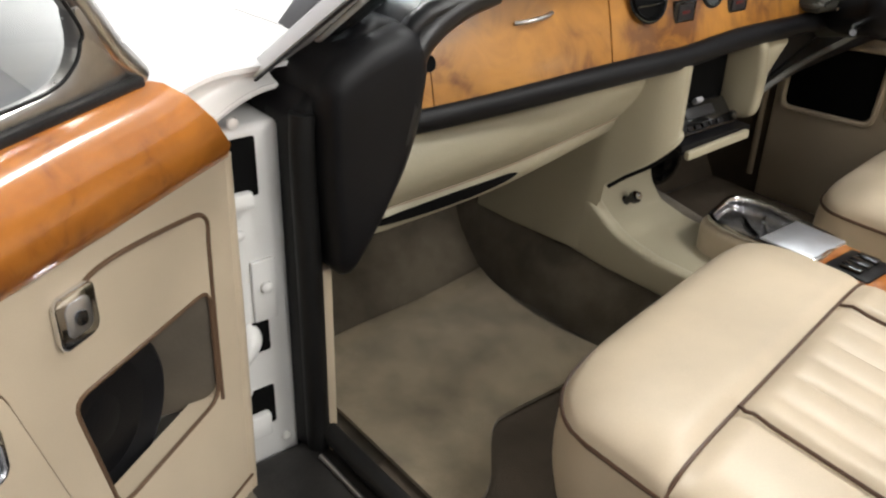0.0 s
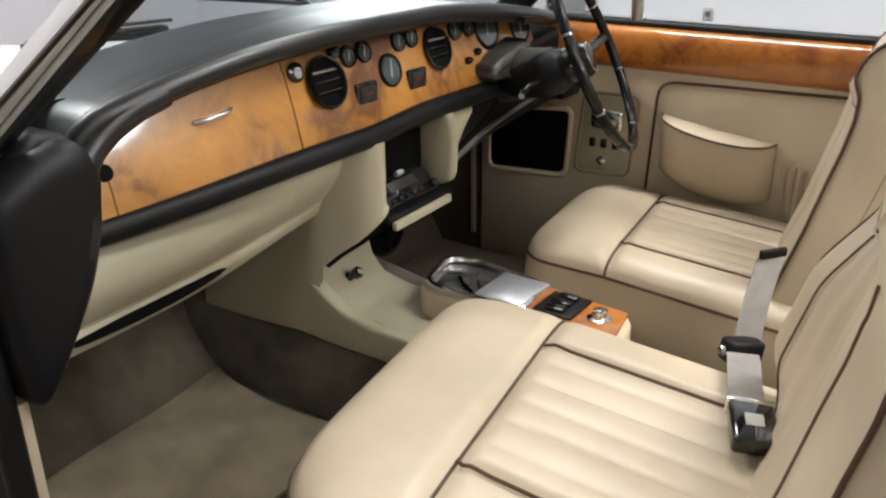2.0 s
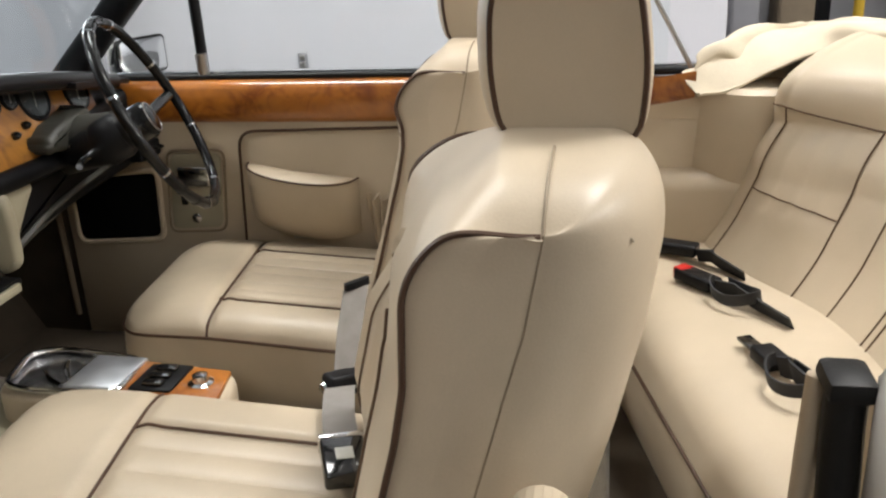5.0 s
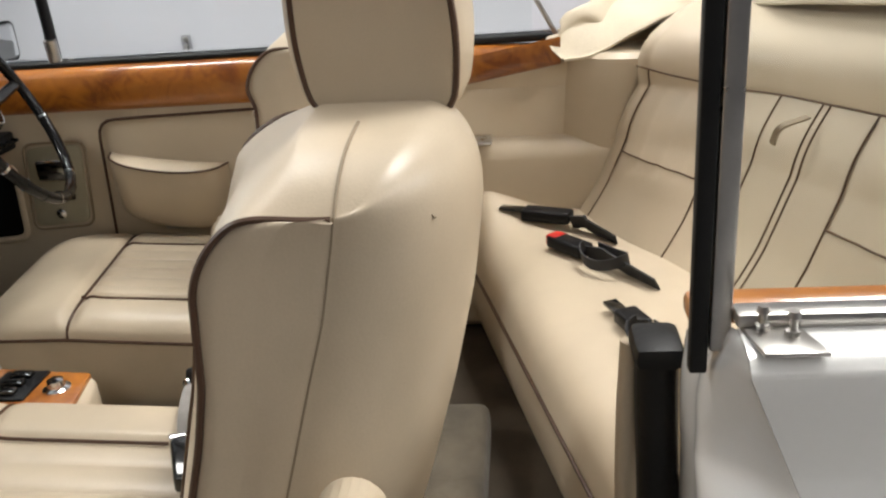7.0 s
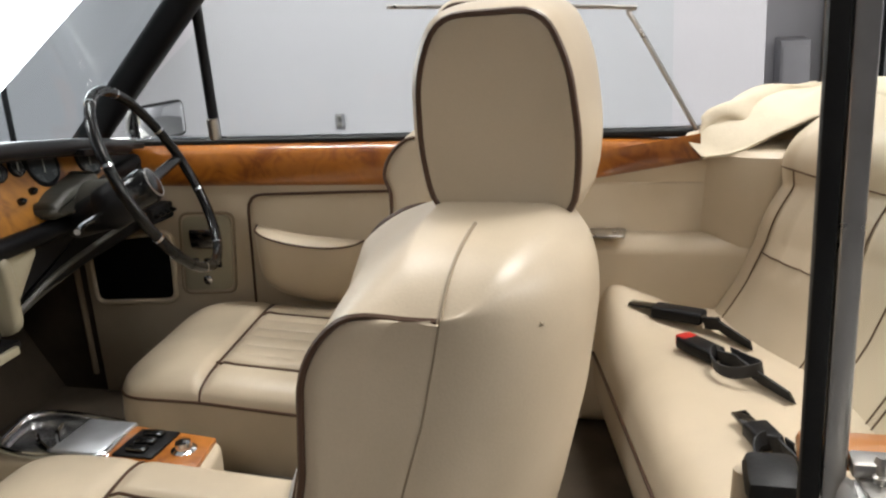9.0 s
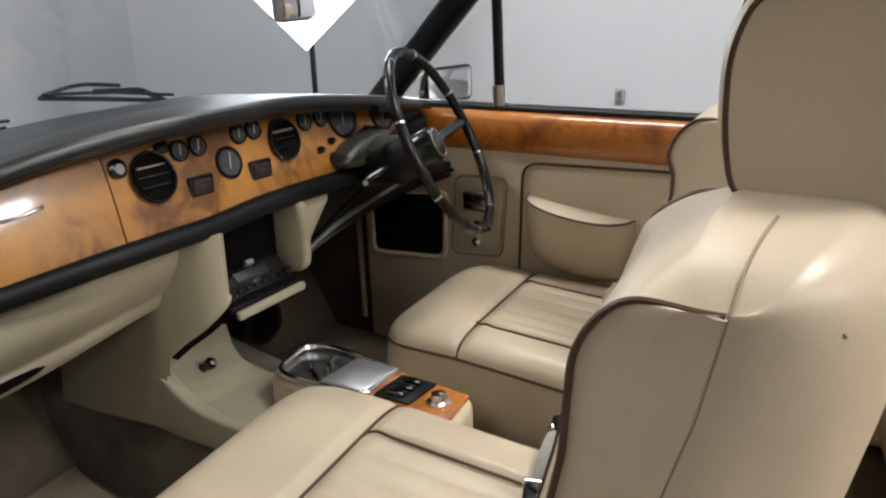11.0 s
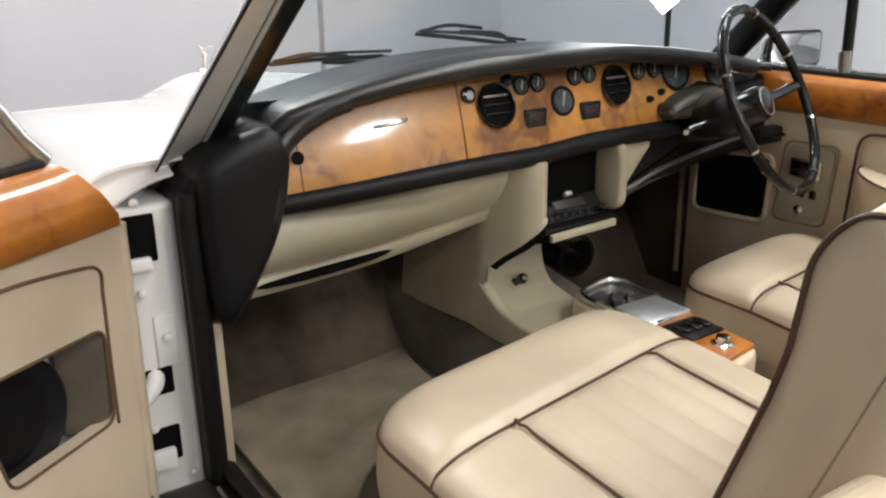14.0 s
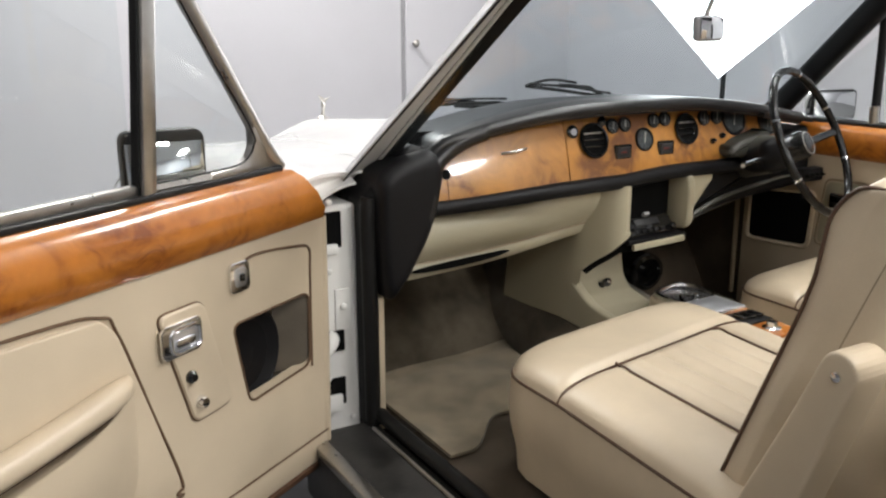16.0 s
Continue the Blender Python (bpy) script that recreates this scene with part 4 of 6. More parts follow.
part("column_cowl", thick(grid(lambda u, v: (0.375 + 0.055 * u + (0.062 - 0.012 * u) * math.cos(v * math.tau), -0.13 + 0.17 * u, 0.905 - 0.035 * u + (0.05 + 0.012 * u) * math.sin(v * math.tau)), 10, 28, close_v=True), 0.006), COLUMN_GREY, wheel, "olive-grey steering column cowl")
part("cowl_box", prism(soften([(0.285, 0.912), (0.33, 0.934), (0.44, 0.956), (0.45, 0.92), (0.365, 0.882), (0.295, 0.89)], 0.014), Matrix.Translation((0, 0.03, 0)) @ XZ, 0.075, 0.014, 3), COLUMN_GREY, wheel, "olive-grey boxed column cowl")
part("cowl_slot", box(0.33, 0.37, -0.058, -0.052, 0.893, 0.899, 0.001), CHROME, wheel)
part("column", tube([WC - 0.06 * WN, WC - 0.12 * WN, Vector((0.43, 0.03, 0.86))], 0.04, 18), BLACK_HIDE, wheel, "black steering column")
part("column_collar", lathe([(0.040, 0), (0.046, 0.01), (0.046, 0.05), (0.040, 0.06)], WC - 0.13 * WN, WN, 24), BLACK_HIDE, wheel)
part("stalk", tube([WC - 0.10 * WN, WC - 0.10 * WN + Vector((-0.11, 0.0, -0.015)), WC - 0.09 * WN + Vector((-0.15, -0.01, -0.02))], 0.006, 8), CHROME, wheel, "thin chrome column stalk")

# ---- front seats ----
def front_seat(name, inner, s_in, s_out, outer, seam, front, rear, tilt, label):
    """A seat from its edges across the car: inner side, the two stripe lines, outer side; the seam behind the front roll; front and rear ends."""
    cx, hw = (inner + outer) / 2, abs(outer - inner) / 2
    sgn = 1 if outer > inner else -1
    seat = thing(name, cx, (front + rear) / 2, FLOOR_Z, label, "car seat", "front seats")
    cush_z = 0.556

    def shear(x, y):
        return y + tilt * (x - cx)

    def nose(s):
        """How far the front edge draws back towards the sides."""
        a, n = (0.105, 5) if s * sgn > 0 else (0.075, 7)
        return a * (1 - math.sqrt(max(0.0, 1 - min(1.0, abs(s)) ** n)))

    def top(u, v):
        s = 2 * u - 1
        x = cx + s * hw
        y0 = front - nose(s)
        y = y0 + (rear - y0) * v
        e = (1 - abs(s) ** 7) ** 0.5
        f = (1 - max(0.0, (0.20 - v) / 0.20) ** 2.8) ** 0.5
        h = 0.044 * e * f
        vs = (seam - y0) / (rear - y0)
        h -= 0.012 * math.exp(-(((v - vs) / 0.022) ** 2)) * e
        if v > vs:
            k = (x - s_in) / (s_out - s_in)
            if -0.03 < k < 1.03:
                h -= 0.0055 * (1 - abs(math.sin(k * math.pi * 6)) ** 0.5) * bump01(v, vs, vs + 0.08)
            for q in (0.0, 1.0):
                h -= 0.008 * math.exp(-(((k - q) / 0.035) ** 2))
        drop = 0.03 * max(0.0, v - vs)
        return (x, shear(x, y), cush_z + h - drop)

    def side(u, v):
        a = u * 4
        i, f = int(a) % 4, a - int(a)
        uu, vv = ((f, 0), (1, f), (1 - f, 1), (0, 1 - f))[i]
        p = Vector(top(uu, vv))
        c = Vector((cx, (front + rear) / 2, p.z))
        q = c + (p - c) * (1 + 0.03 * math.sin(min(1, v * 1.3) * math.pi) - 0.04 * v)
        return (q.x, q.y, p.z - (p.z - 0.345) * v)

    part("cushion", join(grid(top, 120, 60), grid(side, 240, 8, close_u=True)), LEATHER_WORN, seat, "pleated cream leather cushion, lightly creased")
    lift = 0.002

    def along(fn, n=40):
        return [Vector(fn(k / n)) + Vector((0, 0, lift)) for k in range(n + 1)]

    def u_of(x):
        return ((x - cx) / hw + 1) / 2

    def v_of(x, y):
        y0 = front - nose((x - cx) / hw)
        return (y - y0) / (rear - y0)

    part("piping", tube(along(lambda k: top(k, v_of(cx + (2 * k - 1) * hw, seam)), 50), 0.0028, 6), PIPING, seat, "dark brown piping")
    for sx in (s_in, s_out):
        v0 = v_of(sx, seam)
        part("piping", tube([p + Vector((0, 0, 0.006)) for p in along(lambda k: top(u_of(sx), v0 + (1 - v0) * k))], 0.0027, 6), PIPING, seat)
    edge = [top(0, 1 - k / 40) for k in range(41)] + [top(k / 120, 0) for k in range(1, 121)] + [top(1, k / 40) for k in range(1, 41)]
    part("piping", tube([Vector(p) for p in edge], 0.0033, 6), PIPING, seat)
    part("seat_base", box(cx - hw * 0.8, cx + hw * 0.8, rear + 0.03, front - 0.12, 0.315, 0.40, 0.01), BLACK_HIDE, seat)
    for sx in (cx - hw * 0.7, cx + hw * 0.7):
        part("runner", box(sx - 0.015, sx + 0.015, rear + 0.02, front - 0.1, FLOOR_Z, 0.335, 0.003), DULL_CHROME, seat)

    # backrest
    bx0, bx1 = (inner + sgn * 0.025), (outer - sgn * 0.028)
    bc, bh = (bx0 + bx1) / 2, abs(bx1 - bx0) / 2
    dy = rear + 0.86
    lead = tilt * 0.27 if sgn < 0 else tilt * 0.24

    FRONT = ((0.44, -0.80), (0.535, -0.836), (0.60, -0.858), (0.70, -0.889), (0.80, -0.915), (0.85, -0.929), (0.90, -0.939), (0.99, -0.942), (1.10, -0.945))
    CREASE = ((0.44, -0.88), (0.60, -0.926), (0.70, -0.954), (0.80, -0.982), (0.85, -0.996), (0.90, -1.010), (0.95, -1.025), (1.03, -1.040), (1.10, -1.045))
    REAR = ((0.44, -0.985), (0.60, -1.043), (0.70, -1.077), (0.80, -1.106), (0.90, -1.130), (0.98, -1.142), (1.10, -1.145))
    CROWN = ((0.44, 0.0), (0.60, 0.028), (0.89, 0.03), (0.94, 0.024), (0.97, 0.008), (1.00, -0.010), (1.03, -0.030), (1.10, -0.08))
    WIDTH = ((0.44, 0.94), (0.60, 0.92), (0.70, 0.865), (0.80, 0.77), (0.90, 0.70), (1.00, 0.625), (1.10, 0.59))

    def at_height(rows, z):
        for (z0, y0), (z1, y1) in zip(rows, rows[1:]):
            if z <= z1:
                f = (z - z0) / (z1 - z0)
                return y0 + (y1 - y0) * f
        return rows[-1][1]

    def back_at(s, k, v, out=0.0):
        """s across, v up the front and down the rear, k from the outline in to the middle of the side."""
        zt = 1.070 - 0.020 * abs(s) ** 2.4
        w = 1 - abs(2 * v - 1)
        z = 0.44 + (zt - 0.44) * (1 - (1 - w) ** 1.7)
        x = bc + s * bh * at_height(WIDTH, z)
        pl = max(0.0, 1 - s * s) ** 0.5
        ytf, ytr = -1.04 + 0.05 * pl, -1.04 - 0.045 * pl
        yf, yr, c = at_height(FRONT, z), at_height(REAR, z), at_height(CREASE, z)
        yr = c + (yr - c) * (1 - s * s) ** 0.5
        kp = (bc + s * bh - s_in) / (s_out - s_in)
        round_off = max(0.0, 1 - s * s)
        yf += at_height(CROWN, z) * round_off**0.7 + 0.012 * bump01(-s * sgn, 0.1, 0.8) * bump01(z, 0.93, 0.97)
        yf -= 0.018 * (1 - bump01(z, 0.905, 0.94)) * (1 - bump01(abs(s), 0.66, 0.86)) * bump01(z, 0.5, 0.7) * bump01(-s * sgn, -0.5, 0.2)
        if 0 < kp < 1:
            yf -= 0.006 * (1 - abs(math.sin(kp * math.pi * 6)) ** 0.5) * (1 - bump01(z, 0.88, 0.935))
        if sgn < 0:
            yf += 0.045 * bump01(s, 0.1, 0.75) * (1 - bump01(z, 0.80, 0.945)) * bump01(z, 0.59, 0.70)
        yf += shear(x, 0) + lead
        ha = 0.085 - 0.035 * (1 - s * s)
        qf = min(1.0, max(0.0, (z - (zt - ha)) / ha))
        qr = min(1.0, max(0.0, (z - (zt - 0.08)) / 0.08))
        yf = ytf + (yf - ytf) * max(0.0, 1 - qf ** (2 - 0.5 * (1 - s * s))) ** (0.5 + 0.22 * (1 - s * s))
        yr = ytr + (yr - ytr) * max(0.0, 1 - qr**2.4) ** 0.5
        y = yf if v <= 0.5 else yr
        ym = (yf + yr) / 2
        z -= 0.022 * bump01(w, 0.84, 1.0) * abs(s) ** 6
        return (x + math.copysign(0.007 * (1 - k * k) + out, s), ym + (y - ym) * k + dy, z)

    SIDES = [(-1, 0.0), (-1, 0.35), (-1, 0.7), (-1, 0.9)] + [(-math.cos(math.pi * j / 60), 1.0) for j in range(61)] + [(1, 0.9), (1, 0.7), (1, 0.35), (1, 0.0)]

    def back(u, v):
        a, b = SIDES[round(u * (len(SIDES) - 1))]
        return back_at(a, b, v)

    part("backrest", grid(back, len(SIDES) - 1, 110), LEATHER_WORN, seat, "cream leather backrest with smooth padded rear")
    for s in (-1, 1):
        part("piping", tube([Vector(back_at(s, 1.0, 0.02 + 0.48 * k / 60)) + Vector((s * 0.0015, 0.002, 0.001)) for k in range(61)], 0.0032, 6), PIPING, seat)
        part("seam", tube([back_at(s, 1.0, 0.503 + 0.46 * k / 40) for k in range(41)], 0.0011, 5), SEAM, seat)
        part("seam", tube([(back_at(s * (1 - 0.75 * k / 16), 1.0, 0.5)[0], -1.04 + dy, back_at(s * (1 - 0.75 * k / 16), 1.0, 0.5)[2] + 0.0005) for k in range(17)], 0.0016, 5), SEAM, seat)
    for sx in (s_in, s_out):
        part("piping", tube([Vector(back_at((sx - bc) / bh, 1.0, 0.05 + 0.245 * k / 30)) + Vector((0, 0.002, 0)) for k in range(31)], 0.0017, 6), TAN_PIPING, seat)
    # Shadow in the crease, drawn as a thin brown cord.
    part("crease", tube([Vector(back_at(-sgn * (0.1 + 0.85 * k / 30), 1.0, 0.298)) + Vector((0, 0.001, 0)) for k in range(31)], 0.0018, 6), SHADED_HIDE, seat, "brown cord standing for shade in the crease below the headroll")
    # headrest: two piped side panels and one band over front, top and rear
    hx, hy, hz = bc + 0.145, -1.048 + dy, 1.144
    side_o = soften([(0.066, -0.092), (0.078, -0.03), (0.077, 0.045), (0.055, 0.098), (-0.045, 0.10), (-0.068, 0.05), (-0.077, -0.025), (-0.070, -0.096)], 0.028, 5)
    n_o = len(side_o)
    LEVELS = ((-0.108, 0.80), (-0.110, 0.94), (-0.108, 0.985), (-0.098, 1.04), (-0.07, 1.09), (0.0, 1.12), (0.07, 1.09), (0.098, 1.04), (0.108, 0.985), (0.110, 0.94), (0.108, 0.80))

    def head(u, v):
        x, k = LEVELS[round(u * (len(LEVELS) - 1))]
        y, z = side_o[round(v * n_o) % n_o]
        kz = 1 + (k - 1) * (0.35 if z < -0.05 else 0.8)
        ky = 1 + (k - 1) * (2.4 if y > 0 and k > 1 else 1.0)
        return (hx + x, hy + y * ky, hz + z * kz + 0.004)

    hd = part("headrest", cap(grid(head, len(LEVELS) - 1, n_o, close_v=True)), LEATHER, seat, "cream leather headrest")
    for q in (2, 8):
        ring = [Vector(head(q / (len(LEVELS) - 1), k / n_o)) for k in range(n_o)]
        part("headrest_piping", tube(ring, 0.0036, 6, closed=True), PIPING, hd)
    for q in (-0.05, 0.05):
        part("headrest_post", tube([(hx + q, hy, 1.03), (hx + q, hy, 1.075)], 0.007, 8), CHROME, hd)
    part("headrest_slot", box(hx - 0.085, hx + 0.085, hy - 0.05, hy + 0.05, 1.055, 1.072, 0.004), PIPING, seat)

    if sgn < 0:
        sx = (-0.533 - bc) / bh
        v = 0.5
        while back_at(sx, 1.0, v)[2] > 1.012 and v < 0.8:
            v += 0.001
        c = Vector(back_at(sx, 1.0, v))
        part("tear", lathe([(0.0030, -0.0005), (0.0026, 0.0004), (0.001, 0.0001), (0, 0.0001)], c, (0, -0.75, 0.6), 9), SEAM, seat, "small dark tear in the leather")
    # hinge cover on the outer side
    o = []
    for k in range(13):
        a = radians(180 * k / 12)
        o.append((0.028 * math.cos(a), 0.028 * math.sin(a)))
    o += [(-0.034, -0.30), (0.055, -0.33), (0.034, -0.10)]
    m = Matrix.Translation((outer - sgn * 0.085, -1.043 + dy, 0.815)) @ YZ
    m = m @ pose(0, 0, 0, 0, 0, 19)
    hc = part("hinge_cover", prism([(y, z) for y, z in o], m, sgn * 0.073, 0.007, 3), LEATHER, seat, "cream moulded hinge cover")
    part("hinge_screw", lathe([(0.007, 0), (0.007, 0.003), (0.003, 0.005), (0, 0.005)], (outer - sgn * 0.012, -1.043 + dy, 0.81), (sgn, 0, 0), 12), CHROME, hc)
    return seat


front_seat("front_seat", -0.015, -0.145, -0.478, -0.645, -0.44, -0.218, -0.86, 0.175, "cream leather passenger seat with dark brown piping and pleats")
front_seat("front_seat", 0.212, 0.312, 0.585, 0.688, -0.318, -0.118, -0.665, 0.13, "cream leather driver's seat with dark brown piping, worn shiny")


def strap(points, w, side, t=0.003):
    """A flat belt along points, w wide along side."""
    p = spline(points, 6)
    s = Vector(side).normalized() * (w / 2)
    n = len(p) - 1
    return thick(grid(lambda u, v: p[round(u * n)] + s * (2 * v - 1), n, 2), t)


single("leather_loop", strap([(-0.315, -0.888, 0.965), (-0.322, -0.876, 0.955), (-0.305, -0.866, 0.935), (-0.280, -0.862, 0.918), (-0.270, -0.868, 0.923), (-0.288, -0.872, 0.944), (-0.310, -0.882, 0.962)], 0.016, (0.5, 0.6, 0.4), 0.004), LEATHER, "small creased cream leather loop below the backrest roll", "loop")

bl = thing("seat_belt", -0.05, -0.70, 0.54, "grey webbing seat belt with black and chrome buckle", "seat belt")
part("webbing", strap([(0.09, -0.66, 0.55), (0.14, -0.655, 0.61), (0.20, -0.655, 0.676)], 0.048, (0.65, -0.75, 0.0)), WEBBING, bl)
b = box(-0.026, 0.026, -0.005, 0.005, -0.008, 0.008, 0.003)
b.transform(Matrix.Translation((0.203, -0.656, 0.682)) @ pose(0, 0, 0, 0, 0, -37))
part("webbing_end", b, BLACK_HIDE, bl)
b = box(-0.035, 0.035, -0.018, 0.018, -0.02, 0.02, 0.008, 3)
b.transform(Matrix.Translation((0.085, -0.655, 0.55)) @ pose(0, 0, 0, 0, 10, -37))
part("anchor", b, BLACK_HIDE, bl, "dark metal belt anchor")
part("anchor_stud", lathe([(0.008, 0), (0.008, 0.006), (0, 0.008)], (0.05, -0.635, 0.558), (-0.7, 0.3, 0.6), 12), CHROME, bl)
part("webbing", strap([(0.085, -0.655, 0.54), (0.01, -0.676, 0.585), (-0.05, -0.694, 0.602), (-0.12, -0.716, 0.607), (-0.185, -0.742, 0.609)], 0.048, (0.35, -0.94, 0.0)), WEBBING, bl)
m = Matrix.Translation((-0.225, -0.757, 0.612)) @ pose(0, 0, 0, 6, 4, -66)
b = box(-0.03, 0.03, -0.042, 0.042, -0.013, 0.013, 0.006, 3)
b.transform(m)
bk = part("buckle", b, BLACK_GLOSS, bl, "black buckle")
b = box(-0.031, 0.031, 0.034, 0.045, -0.0145, 0.0145, 0.003)
b.transform(m)
part("buckle_edge", b, CHROME, bk)
b = box(-0.012, 0.012, -0.012, 0.012, 0.0125, 0.0145, 0.001)
b.transform(m)
part("buckle_mark", b, PALE_MARK, bk)

# ---- driver's door, shut ----
dd = thing("driver_door", 0.70, -0.5, 0.33, "shut driver's door with cream leather trim and walnut rail", "car door")
PX = 0.69
part("trim_panel", box(PX, PX + 0.05, -1.27, 0.24, 0.30, 0.872, 0.008, 3), LEATHER, dd, "cream leather door trim")
part("door_skin", box(PX + 0.051, PX + 0.13, -1.15, 0.20, 0.33, 0.95, 0.02, 3), WHITE_PAINT, dd)
rail_o = soften([(0.0, 0.0), (-0.018, 0.02), (-0.022, 0.055), (-0.012, 0.088), (0.01, 0.098), (0.05, 0.098), (0.05, 0.0)], 0.012)
b = prism(rail_o, Matrix(((1, 0, 0, PX), (0, 0, 1, -1.255), (0, 1, 0, 0.864), (0, 0, 0, 1))), 1.5, 0.0)
bmesh.ops.bisect_plane(b, geom=b.verts[:] + b.edges[:] + b.faces[:], plane_co=(0, -0.98, 0), plane_no=(0, 1, 0))
for v in b.verts:
    if v.co.y < -0.985 and v.co.z < 0.93:
        v.co.z += 0.046 * (-0.98 - v.co.y) / 0.275
    elif v.co.y < -0.985:
        v.co.z -= 0.010 * (-0.98 - v.co.y) / 0.275
part("wood_rail", b, WOOD_RAIL, dd, "varnished walnut door rail")
part("rail_filler", box(PX + 0.001, PX + 0.045, -1.27, -0.97, 0.866, 0.915, 0.004), LEATHER, dd)
part("belt_strip", box(PX + 0.012, PX + 0.06, -1.26, 0.24, 0.958, 0.972, 0.004), RUBBER, dd)
part("belt_chrome", box(PX + 0.045, PX + 0.07, -1.26, 0.24, 0.966, 0.976, 0.003), CHROME, dd)
part("window_bar", tube([(PX + 0.035, -0.165, 0.965), (PX + 0.02, -0.165, 1.4)], 0.0125, 10), BLACK_HIDE, dd, "black quarter-light bar")
part("window_bar_foot", tube([(PX + 0.028, -0.167, 0.965), (PX + 0.022, -0.167, 1.02)], 0.0135, 10), DULL_CHROME, dd)
g1 = part("window_glass", box(PX + 0.03, PX + 0.034, -1.20, -0.175, 0.96, 1.40), GLASS, dd, "raised clear side window")
g2 = part("quarter_light", prism([(-0.155, 0.965), (0.17, 0.965), (-0.155, 1.22)], Matrix.Translation((PX + 0.03, 0, 0)) @ YZ, 0.004), GLASS, dd)
g1.visible_shadow = g2.visible_shadow = False
# piped pocket panel
pan = soften([(-0.245, 0.845), (-0.95, 0.86), (-0.95, 0.42), (-0.225, 0.42)], 0.04)
part("trim_piping", tube([(PX - 0.002, y, z) for y, z in pan], 0.0035, 6, closed=True), PIPING, dd)


def pocket(u, v):
    y = -0.262 - 0.262 * u
    zt = 0.772 - 0.035 * u - 0.012 * math.sin(u * math.pi)
    z = zt - (0.15 - 0.02 * abs(2 * u - 1) ** 3) * v
    o = 0.066 * (1 - abs(2 * u - 1) ** 4) ** 0.5 * (1 - max(0, v - 0.1) ** 2 * 1.15) ** 0.5 if v < 1 else 0.0
    return (PX - 0.004 - o, y, z)


pk = part("map_pocket", grid(pocket, 30, 20), LEATHER, dd, "bulging cream leather map pocket")
part("pocket_lid", thick(grid(lambda u, v: (PX - (0.004 + 0.066 * (1 - abs(2 * u - 1) ** 4) ** 0.5) * v, -0.262 - 0.262 * u, 0.772 - 0.035 * u - 0.012 * math.sin(u * math.pi) + 0.016 * math.sin(v * 3.1) * (1 - abs(2 * u - 1) ** 3)), 30, 8), 0.004), LEATHER, pk)
part("pocket_piping", tube([Vector(pocket(k / 30, 0)) for k in range(31)], 0.0026, 6), PIPING, pk)
part("pocket_catch", box(PX - 0.02, PX - 0.004, -0.41, -0.36, 0.592, 0.604, 0.003), DULL_CHROME, dd)
# speaker opening and switch plate
# A black plate on the trim stands for shade inside the opening.
part("speaker_recess_shade", prism(soften([(0.205, 0.725), (-0.02, 0.745), (-0.01, 0.585), (0.205, 0.572)], 0.02), Matrix.Translation((PX - 0.004, 0, 0)) @ YZ, 0.006, 0.0015), DARK, dd, "black plate standing for the shaded speaker opening")
part("speaker_rim", tube([(PX - 0.004, y, z) for y, z in soften([(0.212, 0.732), (-0.028, 0.753), (-0.018, 0.577), (0.212, 0.564)], 0.025)], 0.007, 8, closed=True), LEATHER, dd)
sp = part("switch_plate", prism(soften([(-0.065, 0.792), (-0.195, 0.795), (-0.178, 0.612), (-0.048, 0.605)], 0.02), Matrix.Translation((PX - 0.006, 0, 0)) @ YZ, 0.006, 0.002), PADDING, dd, "cream switch plate")
part("door_handle", box(PX - 0.022, PX - 0.005, -0.17, -0.085, 0.715, 0.765, 0.008, 3), CHROME, sp, "chrome pull handle")
for k in range(3):
    part("window_switch", box(PX - 0.013, PX - 0.005, -0.098 - 0.03 * k, -0.082 - 0.03 * k, 0.668, 0.69, 0.003), BLACK_GLOSS, sp)
part("plate_knob", lathe([(0.012, 0), (0.012, 0.004), (0.005, 0.008), (0, 0.008)], (PX - 0.006, -0.115, 0.635), (-1, 0, 0), 14), CHROME, sp)
part("plate_piping", tube([(PX - 0.005, y, z) for y, z in soften([(-0.06, 0.80), (-0.205, 0.803), (-0.186, 0.604), (-0.04, 0.597)], 0.024)], 0.003, 6, closed=True), SEAM, sp)
# crumpled leather at the rear of the door
part("pull_strap", thick(grid(lambda u, v: (PX - 0.012 - 0.014 * math.sin(u * 3.14) - 0.009 * math.sin(19 * u + 4 * v) * (1 - 0.5 * v), -0.545 - 0.055 * u - 0.012 * v, 0.70 - 0.115 * v + 0.008 * math.sin(14 * u)), 28, 14), 0.004), LEATHER, dd, "creased gathered leather door pull")
# outside mirror
mr = thing("door_mirror", 0.78, -0.02, 0.98, "chrome rectangular door mirror", "mirror", "door mirrors")
SIDE = Matrix(((1, 0, 0, 0), (0, 0, 1, 0), (0, 1, 0, 0), (0, 0, 0, 1)))  # outline x, z; depth to +y
mm = Matrix.Translation((0.825, 0.045, 1.003)) @ pose(0, 0, 0, 0, 0, -16)
for nm, bx, mt in (("shell", box(-0.078, 0.078, 0.0, 0.05, -0.045, 0.045, 0.02, 4), CHROME), ("mirror_frame", prism(rounded(-0.079, 0.079, -0.046, 0.046, 0.016), Matrix.Translation((0, -0.006, 0)) @ SIDE, 0.012, 0.002), BLACK_GLOSS), ("mirror_glass", prism(rounded(-0.073, 0.073, -0.040, 0.040, 0.012), Matrix.Translation((0, -0.0085, 0)) @ SIDE, 0.0035, 0.0008), MIRROR)):
    bx.transform(mm)
    part(nm, bx, mt, mr)
part("stem", tube([(0.81, 0.08, 0.965), (0.79, 0.08, 0.93)], 0.012), CHROME, mr)

